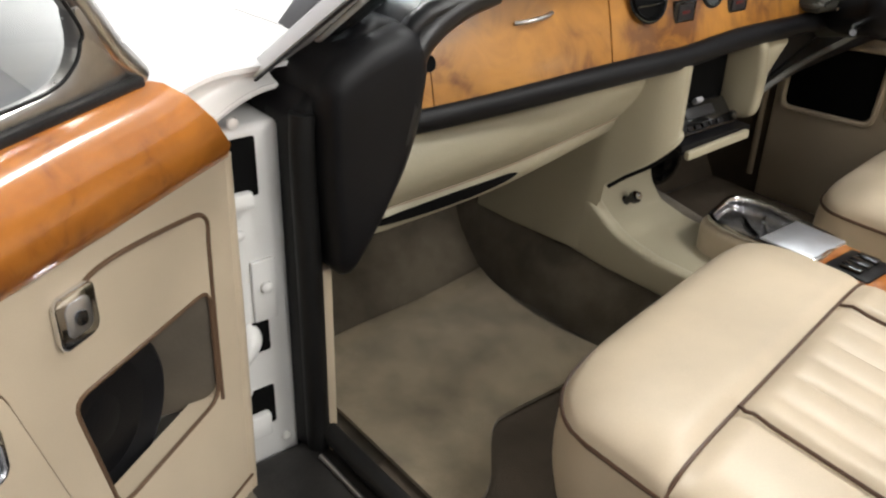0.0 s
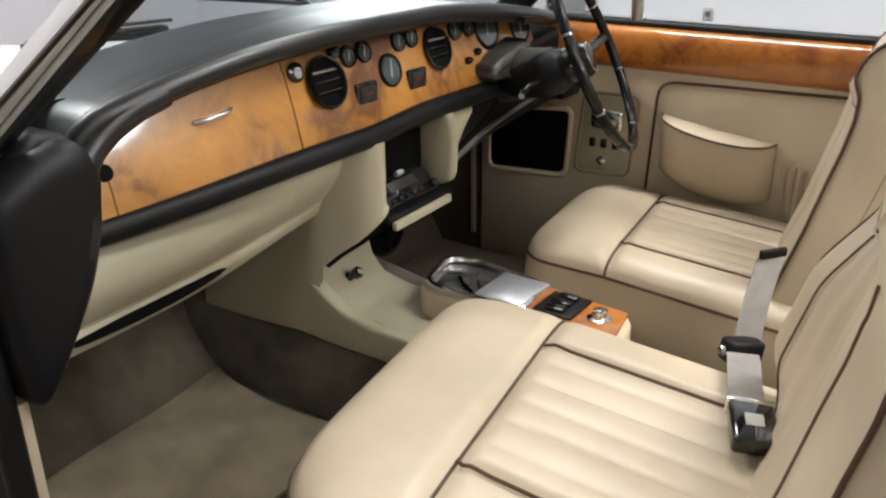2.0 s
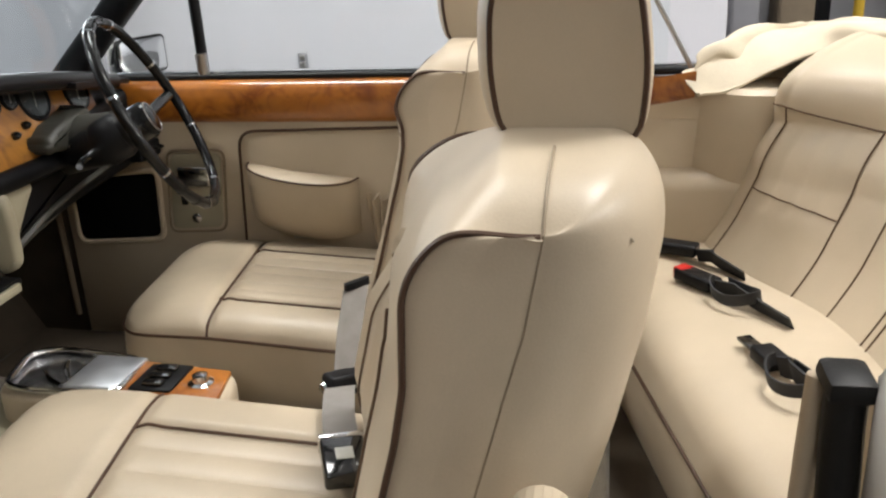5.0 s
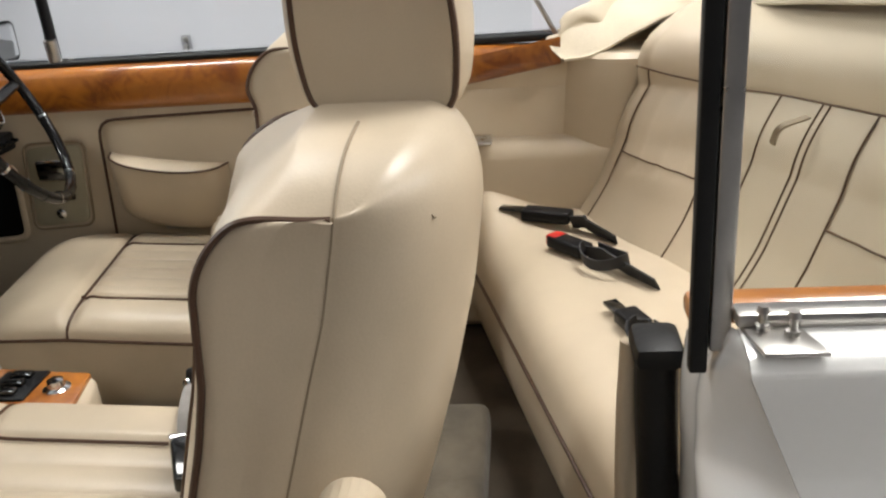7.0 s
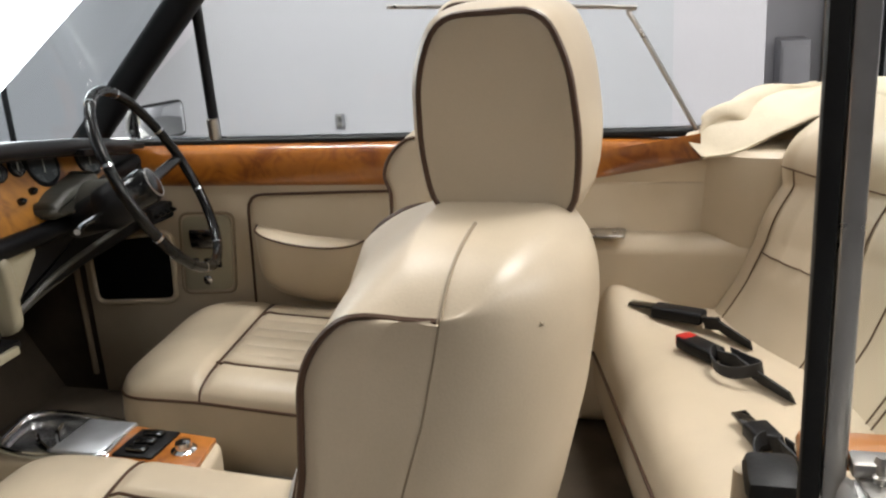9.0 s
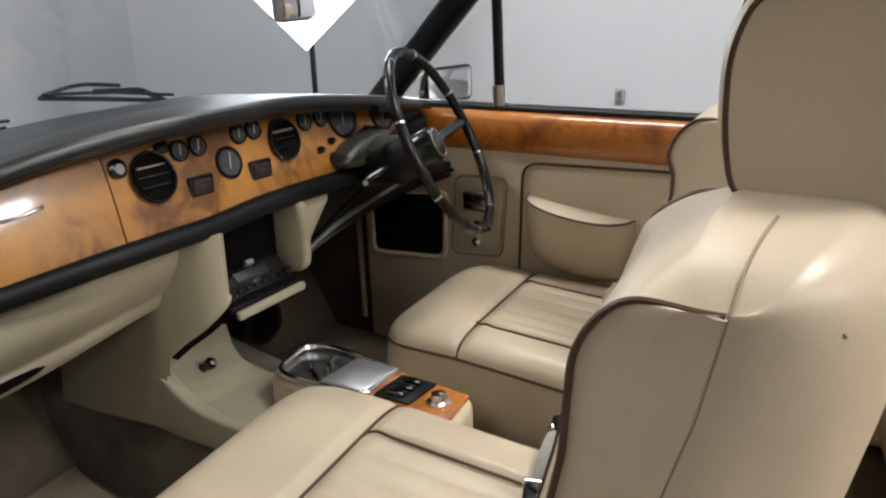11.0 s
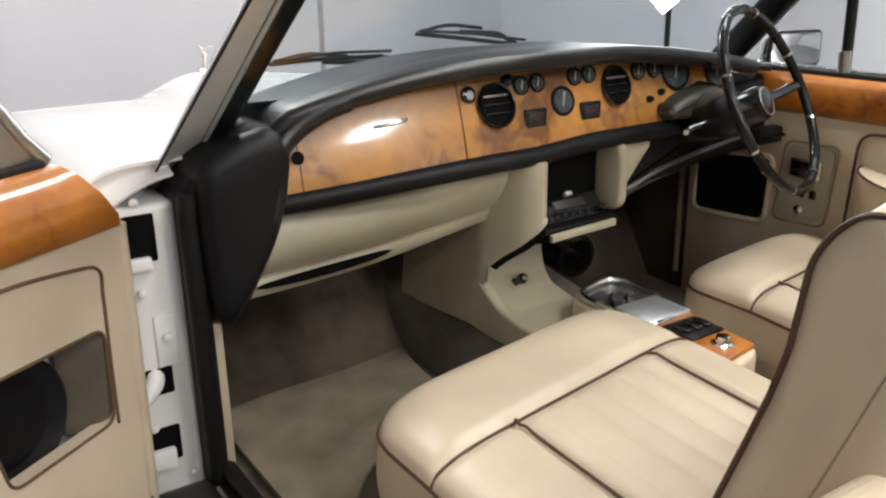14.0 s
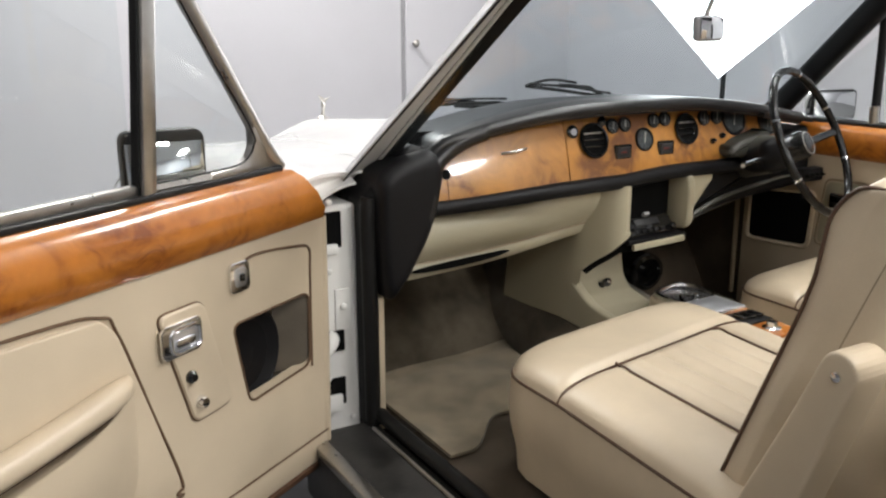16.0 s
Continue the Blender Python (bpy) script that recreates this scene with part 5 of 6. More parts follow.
# ---- right rear quarter trim ----
qt = thing("rear_quarter_trim", 0.70, -1.4, 0.33, "cream leather rear quarter trim with a padded armrest shelf", "trim")
part("quarter_panel", box(0.69, 0.74, -1.47, -1.272, 0.34, 0.875, 0.01, 3), LEATHER, qt)
part("armrest", box(0.645, 0.80, -1.46, -0.80, 0.33, 0.765, 0.04, 5), LEATHER, qt, "cream leather armrest shelf")
part("belt_anchor", box(0.63, 0.687, -1.11, -1.03, 0.764, 0.772, 0.004), DULL_CHROME, qt, "chrome belt anchor plate")
part("upright_roll", lathe([(0.137, 0), (0.136, 0.08), (0.134, 0.18), (0.130, 0.222), (0.120, 0.232), (0.05, 0.238), (0, 0.238)], (0.785, -1.352, 0.70), (0.0, -0.05, 1), 32), LEATHER, qt)

# ---- rear seat ----
RM = Matrix.Translation((0.60, -1.44, 0)) @ pose(0, 0, 0, 0, 0, 14) @ Matrix(((1, 0, 0, 0), (0, 1, 0, 0), (-0.085, 0, 1, 0), (0, 0, 0, 1)))
RF = Matrix.Translation((0.60, -1.44, 0.31)) @ pose(0, 0, 0, 0, 0, 14)
rs = new("bench_seat")
rs.matrix_basis = RF
PLACE[rs] = RF
tagged(rs, "cream leather rear bench with dark brown piping and pleats", "car seat")
RL, RR = -1.20, 0.17


def in_rear(p):
    return RM @ Vector(p)


FLAT = Matrix.Translation((0.60, -1.44, 0)) @ pose(0, 0, 0, 0, 0, 14.5)


def bench(u, v):
    """The cushion's top from its piped front edge to the crease, with a full rounded front."""
    x = RL + (RR + 0.06 - RL) * u
    s = 2 * u - 1
    end = bump01(u, 0.80, 1.0)
    f = (1 - max(0, (0.36 - v) / 0.36) ** (2.3 + 3 * end)) ** 0.5
    z = 0.507 + 0.100 * f - 0.02 * bump01(v, 0.36, 0.95) + 0.10 * end * (1 - 0.8 * bump01(v, 0.05, 0.45)) * f + 0.004 * math.sin(s * 9) * bump01(v, 0.3, 0.8) - 0.01 * abs(s) ** 12
    y = 0.372 + 0.014 * math.sin(min(1.0, v / 0.3) * math.pi) - 0.43 * v
    return FLAT @ Vector((x, y, z))


def bench_front(u, v):
    x = RL + (RR + 0.06 - RL) * u
    return FLAT @ Vector((x, 0.372 + 0.012 * math.sin(v * 3.1) - 0.03 * v, 0.507 - 0.19 * v))


part("cushion", join(grid(bench, 60, 40), grid(bench_front, 60, 8)), LEATHER, rs, "cream leather bench cushion")
part("piping", tube([bench(k / 60, 0) + Vector((0, 0.003, 0)) for k in range(61)], 0.0033, 6), PIPING, rs)
part("floor_hump", box(-0.06, 0.25, -1.10, -0.80, FLOOR_Z, 0.395, 0.022, 4), CARPET, rs, "carpeted tunnel hump")


def rear_back(u, v):
    """u from the left end to the right, v from the seat up."""
    x = RL + (RR - RL) * u
    z = 0.54 + 0.515 * v
    s = 2 * u - 1
    reach = min(1.1, max(0.0, u - 0.752) / 0.178)
    if u > 0.752:
        x = -0.17 + 1.146 * (u - 0.752) - 0.37 * max(0.0, u - 0.93) - 0.11 * (z - 0.70) * bump01(u, 0.752, 1.0)
    y = -0.008 - 0.40 * (z - 0.707) - 0.03 * (1 - s * s) + 0.088 * bump01(u, 0.66, 0.96) + 0.02 * max(0.0, u - 0.93) / 0.07
    y += 0.014 * (max(0.0, 0.66 - z) / 0.08) ** 1.4
    z += 0.030 * reach
    roll = max(0.0, z - 0.879) / 0.176
    if roll > 0:
        y += 0.035 * math.sin(min(1.0, roll * 1.5) * math.pi * 0.6) - 0.10 * roll**3
        z -= 0.012 * roll**3
    else:
        y += 0.006 * math.sin(min(1, (0.869 - z) / 0.1) * math.pi)
    for a, b, n in ((0.07, 0.496, 8), (0.752, 0.93, 4)):
        if a < u < b and 0.71 < z < 0.869:
            k = (u - a) / (b - a) * n
            y -= 0.004 * (1 - abs(math.sin(k * math.pi)) ** 0.5)
    e = (1 - abs(s) ** 14) ** 0.5
    return in_rear((x, y - 0.05 * (1 - e), z))


part("backrest", thick(grid(rear_back, 150, 70), 0.03), LEATHER, rs, "pleated cream leather rear backrest")


def rb_line(u0, v0, u1, v1, r=0.0018):
    return tube([rear_back(u0 + (u1 - u0) * k / 30, v0 + (v1 - v0) * k / 30) + Vector((0.0, 0.001, 0.0)) for k in range(31)], r, 6)


VT = 0.658
for a in ((0.02, VT, 0.985, VT), (0.93, 0.08, 0.93, VT), (0.752, 0.0, 0.752, VT), (0.679, 0.0, 0.679, VT), (0.594, 0.0, 0.594, VT), (0.580, 0.0, 0.580, VT), (0.496, 0.0, 0.496, VT), (0.93, 0.345, 0.752, 0.345), (0.496, 0.345, 0.07, 0.345), (0.07, 0.08, 0.07, VT)):
    part("piping", rb_line(*a), TAN_PIPING, rs)


def strap_at(points, w, side, t=0.003):
    return strap([in_rear(p) for p in points], w, side, t)


# The strap's cream is darkened to brown as if it lay in shade.
part("arm_strap", strap_at([(-0.405, -0.07, 0.866), (-0.392, -0.035, 0.852), (-0.362, -0.04, 0.825), (-0.352, -0.045, 0.815)], 0.014, (1, 0.3, 0.1)), SHADED_HIDE, rs, "small leather pull strap, its cream darkened as if in shade")


def on_bench(x, y, up=0.012):
    v = (0.375 - y) / 0.43
    return bench((x - RL) / (RR + 0.06 - RL), v) + Vector((0, 0, up))


def lay(px, py, up=0.012):
    """A place on the bench from its place in the car."""
    q = RF.inverted() @ Vector((px, py, 0))
    return on_bench(q.x, q.y, up)


def belt_box(bm, centre, way):
    d = Vector((way[0], way[1], 0)).normalized()
    bm.transform(Matrix(((d.y, d.x, 0, centre.x), (-d.x, d.y, 0, centre.y), (0, 0, 1, centre.z), (0, 0, 0, 1))))
    return bm


def rear_belt(head, tail, root, red, loop):
    """A lap belt half: its buckle from head to tail, then webbing back to root in the crease."""
    h, t, r = lay(*head, 0.016), lay(*tail, 0.016), lay(*root, 0.008)
    way = (h.x - t.x, h.y - t.y)
    bl = thing("rear_seat_belt", h.x, h.y, h.z - 0.016, "black webbing rear lap belt with buckle lying on the bench", "seat belt", "rear seat belts")
    n = math.hypot(*way) / 2
    bk = part("buckle", belt_box(box(-0.020, 0.020, -n, n, -0.011, 0.013, 0.006, 3), (h + t) / 2, way), BLACK_HIDE, bl, "black plastic buckle")
    if red:
        d = Vector((way[0], way[1], 0)).normalized() * 0.012
        part("release_button", belt_box(box(-0.016, 0.016, -0.014, 0.012, -0.009, 0.0145, 0.004), h - d * 0.6, way), RED, bk, "red release button")
    else:
        part("buckle_tongue", belt_box(box(-0.012, 0.012, -0.03, 0.03, -0.004, 0.002, 0.001), h + Vector((way[0], way[1], 0)).normalized() * 0.02, way), BLACK_GLOSS, bk)
    side = Vector((-way[1], way[0], 0.15))
    c = (t + r) / 2
    part("webbing", strap([t, t * 0.7 + r * 0.3 + Vector((0.0, 0.0, 0.012)), c + Vector((0.012, 0.01, 0.010)), r], 0.040, side), BLACK_WEB, bl)
    if loop:
        e = Vector((way[0], way[1], 0)).normalized()
        f = Vector((-e.y, e.x, 0))
        c = t - e * 0.055
        part("loop", strap([c + e * (0.05 * math.cos(k * math.tau / 16)) + f * (0.034 * math.sin(k * math.tau / 16) + 0.012) + Vector((0, 0, 0.012 + 0.006 * math.cos(k * math.tau / 8))) for k in range(15)], 0.020, (0.1, 0.2, 1)), BLACK_WEB, bl)


rear_belt((0.585, -1.172), (0.545, -1.262), (0.472, -1.345), False, False)
rear_belt((0.453, -1.222), (0.385, -1.28), (0.25, -1.39), True, True)
rear_belt((0.13, -1.318), (0.079, -1.338), (0.0, -1.39), False, True)


# ---- folded hood under its cover ----
HEM = spline([(0.092, 0.163, 0.934), (0.098, 0.105, 0.939), (0.103, 0.018, 0.972), (0.088, -0.061, 1.004), (0.03, -0.115, 1.018), (-0.15, -0.14, 1.023), (-0.45, -0.145, 1.026), (-1.2, -0.13, 1.02)], 12)
TOP = spline([(0.137, 0.148, 0.985), (0.151, 0.120, 1.024), (0.224, -0.001, 1.052), (0.24, -0.13, 1.054), (0.10, -0.18, 1.061), (-0.12, -0.21, 1.059), (-0.45, -0.22, 1.056), (-1.2, -0.20, 1.04)], 12)


def cover(u, v):
    """u from the tip beside the rail to the far end, v from the hem over the top and down behind."""
    k = round(u * (len(HEM) - 1))
    p, q = Vector(HEM[k]), Vector(TOP[k])
    n = (0.004 * math.sin(23 * u + 5 * v) + 0.0025 * math.sin(51 * u - 9 * v) + 0.005 * (1 - bump01(u, 0.1, 0.35)) * math.sin(9 * v + 30 * u)) * (0.15 + 0.85 * bump01(v, 0.0, 0.3))
    out = (q - p).cross(Vector((1, 0, 0))).normalized()
    if v < 0.55:
        f = v / 0.55
        c = p + (q - p) * f + Vector((0.01, 0.028, 0.012)) * math.sin(f * 3.1)
    else:
        f = (v - 0.55) / 0.45
        c = q + Vector((0.02 * f, -0.13 * f, 0.03 * math.sin(f * 2.2) - 0.16 * f * f))
    q = in_rear((c.x, c.y, c.z))
    return q + Vector((n * 0.4, n, n * 0.8))


hc = thing("hood_cover", 0.2, -1.7, 0.95, "cream cover over the folded convertible hood, wrinkled", "hood cover")
lining = grid(cover, len(HEM) - 1, 36)
lining.normal_update()
for vert in lining.verts:
    vert.co -= 0.004 * vert.normal
part("cover_cloth", join(grid(cover, len(HEM) - 1, 36), lining), CANVAS, hc, "cream wrinkled cover cloth")
part("hem", tube([Vector(cover(k / (len(HEM) - 1), 0)) for k in range(len(HEM))], 0.0045, 6), CANVAS, hc)
# Black blocks added as the shade beneath the hood cover's hem.
b = box(-1.1, 0.10, -0.62, -0.26, 0.62, 0.93, 0.02)
b.transform(RM)
c = box(0.07, 0.22, -0.30, -0.08, 0.66, 0.895, 0.02)
c.transform(RM)
b = join(b, c)
single("hood_gap_shade", b, DARK, "black blocks standing for the shade under the folded hood", "hood well")

# ---- left rear quarter of the body, with window post ----
lq = thing("left_rear_quarter", -0.75, -1.5, 0.2, "white rear quarter panel with raised quarter window", "car panel")
QX, QZ = -0.62, 1.0


QROWS = ((-0.012, -0.002), (-0.03, -0.003), (-0.043, -0.006), (-0.050, -0.012), (-0.053, -0.022), (-0.057, -0.045), (-0.063, -0.070), (-0.071, -0.084), (-0.085, -0.090), (-0.12, -0.097), (-0.165, -0.112), (-0.20, -0.15), (-0.215, -0.28), (-0.21, -0.80))


def quarter(u, v):
    """The white flank: v from the window strip outwards and down, u rearwards."""
    k = v * (len(QROWS) - 1)
    i = min(int(k), len(QROWS) - 2)
    x, z = (QROWS[i][c] + (QROWS[i + 1][c] - QROWS[i][c]) * (k - i) for c in (0, 1))
    back = 0.40 * min(0.16, max(0.0, -z - 0.014)) * (1 - u)
    return (QX + x, -1.305 - back - 1.6 * u, QZ + z + 0.02 * u)


part("quarter_panel", thick(grid(quarter, 16, 48), 0.006), WHITE_PAINT, lq, "white painted quarter panel")


def lock_face(u, v):
    """The closing face of the pillar, from the seal out to the panel's edge."""
    x, y, z = quarter(0, 0.02 + 0.98 * v)
    xi = -0.488
    fold = 0.014 * math.sin(u * math.pi) * bump01(v, 0.15, 0.4) + 0.008 * math.sin(u * 9 + v * 4) * math.sin(u * math.pi)
    return (xi + (x - xi) * u, -1.302 - 0.0045 * u**8 + (y + 1.305) * u * u + fold, z - 0.085 * (1 - u) ** 1.5)


part("lock_face", grid(lock_face, 20, 30), WHITE_PAINT, lq, "white painted lock pillar")
part("post_seal", tube(spline([(-0.484, -1.290, 0.40), (-0.486, -1.286, 0.72), (-0.482, -1.282, 0.87), (-0.484, -1.284, 0.905)]), 0.0175, 10), RUBBER, lq, "black rubber pillar seal")
part("post_trim", grid(lambda u, v: (-0.460 + 0.006 * math.sin(9 * v), -1.264 - 0.05 * u, 0.36 + 0.53 * v), 4, 14), LEATHER, lq, "creased cream leather pillar trim")
part("seal_cap", box(-0.505, -0.452, -1.302, -1.262, 0.892, 0.913, 0.008), RUBBER, lq)
part("trim_edge", tube(spline([(-0.458, -1.268, 0.40), (-0.463, -1.264, 0.58), (-0.455, -1.262, 0.70), (-0.461, -1.262, 0.82), (-0.456, -1.266, 0.895)]), 0.010, 10), LEATHER, lq, "creased cream leather edge beside the seal")
part("window_post", box(QX - 0.008, QX + 0.002, -1.303, -1.2905, QZ - 0.02, 1.42, 0.002), DULL_CHROME, lq, "brushed metal window post")
part("post_rubber", box(QX - 0.008, QX + 0.002, -1.290, -1.279, QZ - 0.035, 1.42, 0.002), RUBBER, lq, "black rubber window seal")
part("belt_chrome", box(QX - 0.014, QX + 0.004, -2.3, -1.304, QZ - 0.002, QZ + 0.008, 0.003), DULL_CHROME, lq)
qg = part("quarter_glass", box(QX - 0.004, QX - 0.001, -2.2, -1.304, QZ, 1.42), GLASS, lq, "clear quarter window")
qg.visible_shadow = False
part("inner_rail", box(QX + 0.006, QX + 0.030, -2.2, -1.28, QZ - 0.010, QZ + 0.006, 0.005), WOOD_RAIL, lq, "walnut capping rail")
pl = part("roof_latch_plate", prism([(-0.002, -1.306), (-0.04, -1.312), (-0.04, -1.348), (-0.002, -1.338)], Matrix.Translation((QX - 0.006, 0, QZ - 0.003)), 0.003, 0.001), DULL_CHROME, lq, "metal latch plate")
for dx, dy in ((-0.016, -1.318), (-0.024, -1.333)):
    part("latch_screw", lathe([(0.0045, 0), (0.0045, 0.004), (0.0025, 0.005), (0.0025, 0.011), (0.004, 0.012), (0.003, 0.016), (0, 0.016)], (QX + dx, dy, QZ - 0.001), (0, 0, 1), 10), DULL_CHROME, pl)
single("left_quarter_trim", box(QX + 0.04, QX + 0.06, -1.75, -1.34, 0.34, 0.96, 0.008), LEATHER, "cream leather trim inside the rear quarter", "trim")
rq = thing("right_quarter_window", 0.72, -1.15, 0.95, "thin chrome frame of the raised rear quarter window", "window frame")
part("frame", tube(spline([(0.705, -1.262, 0.945), (0.70, -1.16, 1.13), (0.70, -1.115, 1.205), (0.70, -1.09, 1.218), (0.70, -0.62, 1.245)]), 0.005, 8), DULL_CHROME, rq)

# ---- passenger door, standing open ----
DX, DY = Vector((-0.845, -0.535, 0)), Vector((0.535, -0.845, 0))
DM = Matrix(((DX.x, DY.x, 0, -0.884), (DX.y, DY.y, 0, 0.036), (0, 0, 1, 0), (0, 0, 0, 1)))
pd = new("passenger_door")
pd.matrix_basis = DM
PLACE[pd] = DM
tagged(pd, "open passenger door with cream leather trim and walnut rail", "car door")
SZ = SIDE  # outline along the door and up


def dpart(name, bm, mat, parent=None, label=""):
    return part(name, bm, mat, parent or pd, label, local=True)


# trim panel with a hole for the speaker
spk = soften([(0.305, 0.690), (0.062, 0.690), (0.066, 0.526), (0.268, 0.516)], 0.022, 4)


def plate_with_hole(outer, hole, m, depth):
    bm = bmesh.new()
    loops = []
    for pts in (outer, hole):
        vs = [bm.verts.new((x, y, 0)) for x, y in pts]
        loops.append([bm.edges.new((vs[i], vs[(i + 1) % len(vs)])) for i in range(len(vs))])
    bmesh.ops.triangle_fill(bm, edges=loops[0] + loops[1], use_beauty=True)
    e = bmesh.ops.extrude_face_region(bm, geom=bm.faces[:])
    bmesh.ops.translate(bm, verts=[v for v in e["geom"] if isinstance(v, bmesh.types.BMVert)], vec=(0, 0, depth))
    bm.transform(m)
    return bm


outer = soften([(0.0, 0.845), (1.36, 0.87), (1.36, 0.30), (0.02, 0.295)], 0.012)
dpart("trim_panel", plate_with_hole(outer, spk, Matrix.Translation((0, -0.03, 0)) @ SZ, 0.03), LEATHER, None, "cream leather door trim")
dpart("door_frame", box(0.0, 1.36, -0.11, -0.075, 0.27, 0.93, 0.01), WHITE_PAINT)
dpart("door_edge", box(-0.004, 0.02, -0.075, -0.03, 0.29, 0.84, 0.004), LEATHER)
dpart("edge_roll", tube([(0.004, -0.0125, 0.296), (-0.004, -0.0125, 0.56), (-0.008, -0.0125, 0.842)], 0.014, 12), LEATHER, None, "rolled leather edge")
dpart("lower_panel", box(0.012, 1.36, -0.03, 0.004, 0.285, 0.345, 0.008), LEATHER, None, "cream lower kick strip")
dpart("trim_piping", tube([(0.012, 0.003, 0.347), (1.35, 0.003, 0.347)], 0.0022, 6), TAN_PIPING)
dpart("lower_strip", box(0.01, 1.36, -0.02, 0.008, 0.272, 0.286, 0.004), PIPING)
rail = [(-0.05, 0.842), (0.006, 0.844), (0.024, 0.87), (0.026, 0.91), (0.012, 0.942), (-0.012, 0.957), (-0.05, 0.957)]
n_r = len(rail)


def rail_pt(u, v):
    y, z = rail[round(v * n_r) % n_r]
    k = (z - 0.842) / 0.115
    s0 = 0.0 + 0.085 * k
    return (s0 + (1.36 - s0) * u, y, z + 0.0)


dpart("wood_rail", cap(grid(rail_pt, 30, n_r, close_v=True)), WOOD_RAIL, None, "varnished walnut door rail")
dpart("belt_seal", box(0.10, 1.36, -0.05, -0.02, 0.955, 0.968, 0.004), RUBBER)
dpart("belt_strip", box(0.46, 1.36, -0.056, -0.036, 0.962, 0.985, 0.004), DULL_CHROME, None, "metal window strip")
dpart("window_bar", prism([(0.440, 0.965), (0.470, 0.965), (0.424, 1.43), (0.394, 1.43)], Matrix.Translation((0, -0.055, 0)) @ SZ, 0.03, 0.004), DULL_CHROME, None, "brushed metal quarter-light bar")
dpart("window_bar_seal", prism([(0.4705, 0.965), (0.474, 0.965), (0.428, 1.43), (0.4245, 1.43)], Matrix.Translation((0, -0.052, 0)) @ SZ, 0.02, 0.002), RUBBER)
dpart("quarter_frame", tube([(0.09, -0.04, 0.962), (0.125, -0.04, 1.0), (0.428, -0.055, 1.46)], 0.0155, 10), DULL_CHROME, None, "brushed metal quarter-light frame")
dpart("quarter_corner", prism(soften([(0.088, 0.957), (0.30, 0.957), (0.30, 0.978), (0.222, 0.982), (0.190, 0.993), (0.1735, 1.016), (0.1755, 1.056), (0.158, 1.056), (0.12, 0.995)], 0.012), Matrix.Translation((0, -0.052, 0)) @ SZ, 0.022, 0.004), DULL_CHROME)
dpart("quarter_base", tube([(0.11, -0.042, 0.965), (0.45, -0.045, 0.972)], 0.011, 8), DULL_CHROME)
dpart("quarter_seal", tube(spline([(0.415, -0.04, 1.40), (0.30, -0.036, 1.225), (0.182, -0.031, 1.052), (0.177, -0.030, 1.017), (0.195, -0.030, 0.996), (0.226, -0.031, 0.985), (0.30, -0.031, 0.983), (0.44, -0.032, 0.983)]), 0.0022, 6), RUBBER)
wg = dpart("window_glass", box(0.473, 1.36, -0.050, -0.046, 0.96, 1.43), GLASS, None, "raised clear side window")
qg2 = dpart("quarter_light", prism([(0.13, 0.97), (0.442, 0.97), (0.40, 1.43)], Matrix.Translation((0, -0.046, 0)) @ SZ, 0.004), GLASS)
wg.visible_shadow = qg2.visible_shadow = False
# speaker
dpart("speaker", lathe([(0.104, 0), (0.106, 0.008), (0.100, 0.012), (0.086, 0.004), (0.034, -0.014), (0.032, 0.0), (0, 0.004)], (0.222, -0.050, 0.590), (0, 1, 0), 36), BLACK_HIDE, None, "black round door speaker")
dpart("speaker_well", box(0.05, 0.32, -0.085, -0.076, 0.505, 0.70), DARK)
dpart("well_side", thick(grid(lambda u, v: (0.064 + 0.052 * u, -0.002 - 0.055 * u, 0.515 + 0.172 * v), 4, 6), 0.003), TAUPE, None, "grey-brown plastic speaker surround")
dpart("speaker_piping", tube([(s, 0.0, z) for s, z in spk], 0.0028, 6, closed=True), TAN_PIPING)
dpart("trim_piping", tube(spline([(0.30, 0.001, 0.782), (0.24, 0.001, 0.812), (0.10, 0.001, 0.800), (0.055, 0.001, 0.785), (0.054, 0.001, 0.74), (0.058, 0.001, 0.62), (0.06, 0.001, 0.52)]), 0.003, 6), TAN_PIPING)
lt = dpart("lock_button", prism(rounded(-0.028, 0.028, -0.03, 0.03, 0.012), Matrix.Translation((0.282, 0, 0.782)) @ SZ, 0.008, 0.003), CHROME, None, "chrome lock escutcheon")
dpart("lock_recess", prism(rounded(-0.017, 0.017, -0.019, 0.019, 0.009), Matrix.Translation((0.282, 0.008, 0.782)) @ SZ, 0.001, 0.0003), LID, lt)
dpart("lock_knob", box(0.276, 0.288, 0.008, 0.016, 0.774, 0.790, 0.004), BLACK_GLOSS, lt)
# handle plate
hp = dpart("handle_plate", pillow(soften([(0.495, 0.765), (0.385, 0.765), (0.322, 0.545), (0.425, 0.54)], 0.02), Matrix.Translation((0, 0.0, 0)) @ SZ, 0.009, 0.008), LEATHER, None, "padded cream handle plate")
dpart("plate_piping", tube([(s, 0.0015, z) for s, z in soften([(0.495, 0.765), (0.385, 0.765), (0.322, 0.545), (0.425, 0.54)], 0.02)], 0.0025, 6, closed=True), TAN_PIPING, hp)
dpart("door_handle", prism(rounded(0.400, 0.498, 0.684, 0.746, 0.014), Matrix.Translation((0, 0.008, 0)) @ SZ, 0.007, 0.003), CHROME, hp, "chrome door handle")
dpart("handle_recess", prism(rounded(0.412, 0.474, 0.696, 0.730, 0.010), Matrix.Translation((0, 0.0152, 0)) @ SZ, 0.0012, 0.0004), LID, hp)
dpart("handle_lever", tube([(s, 0.017, z) for s, z in rounded(0.408, 0.478, 0.692, 0.734, 0.012)], 0.003, 8, closed=True), CHROME, hp)
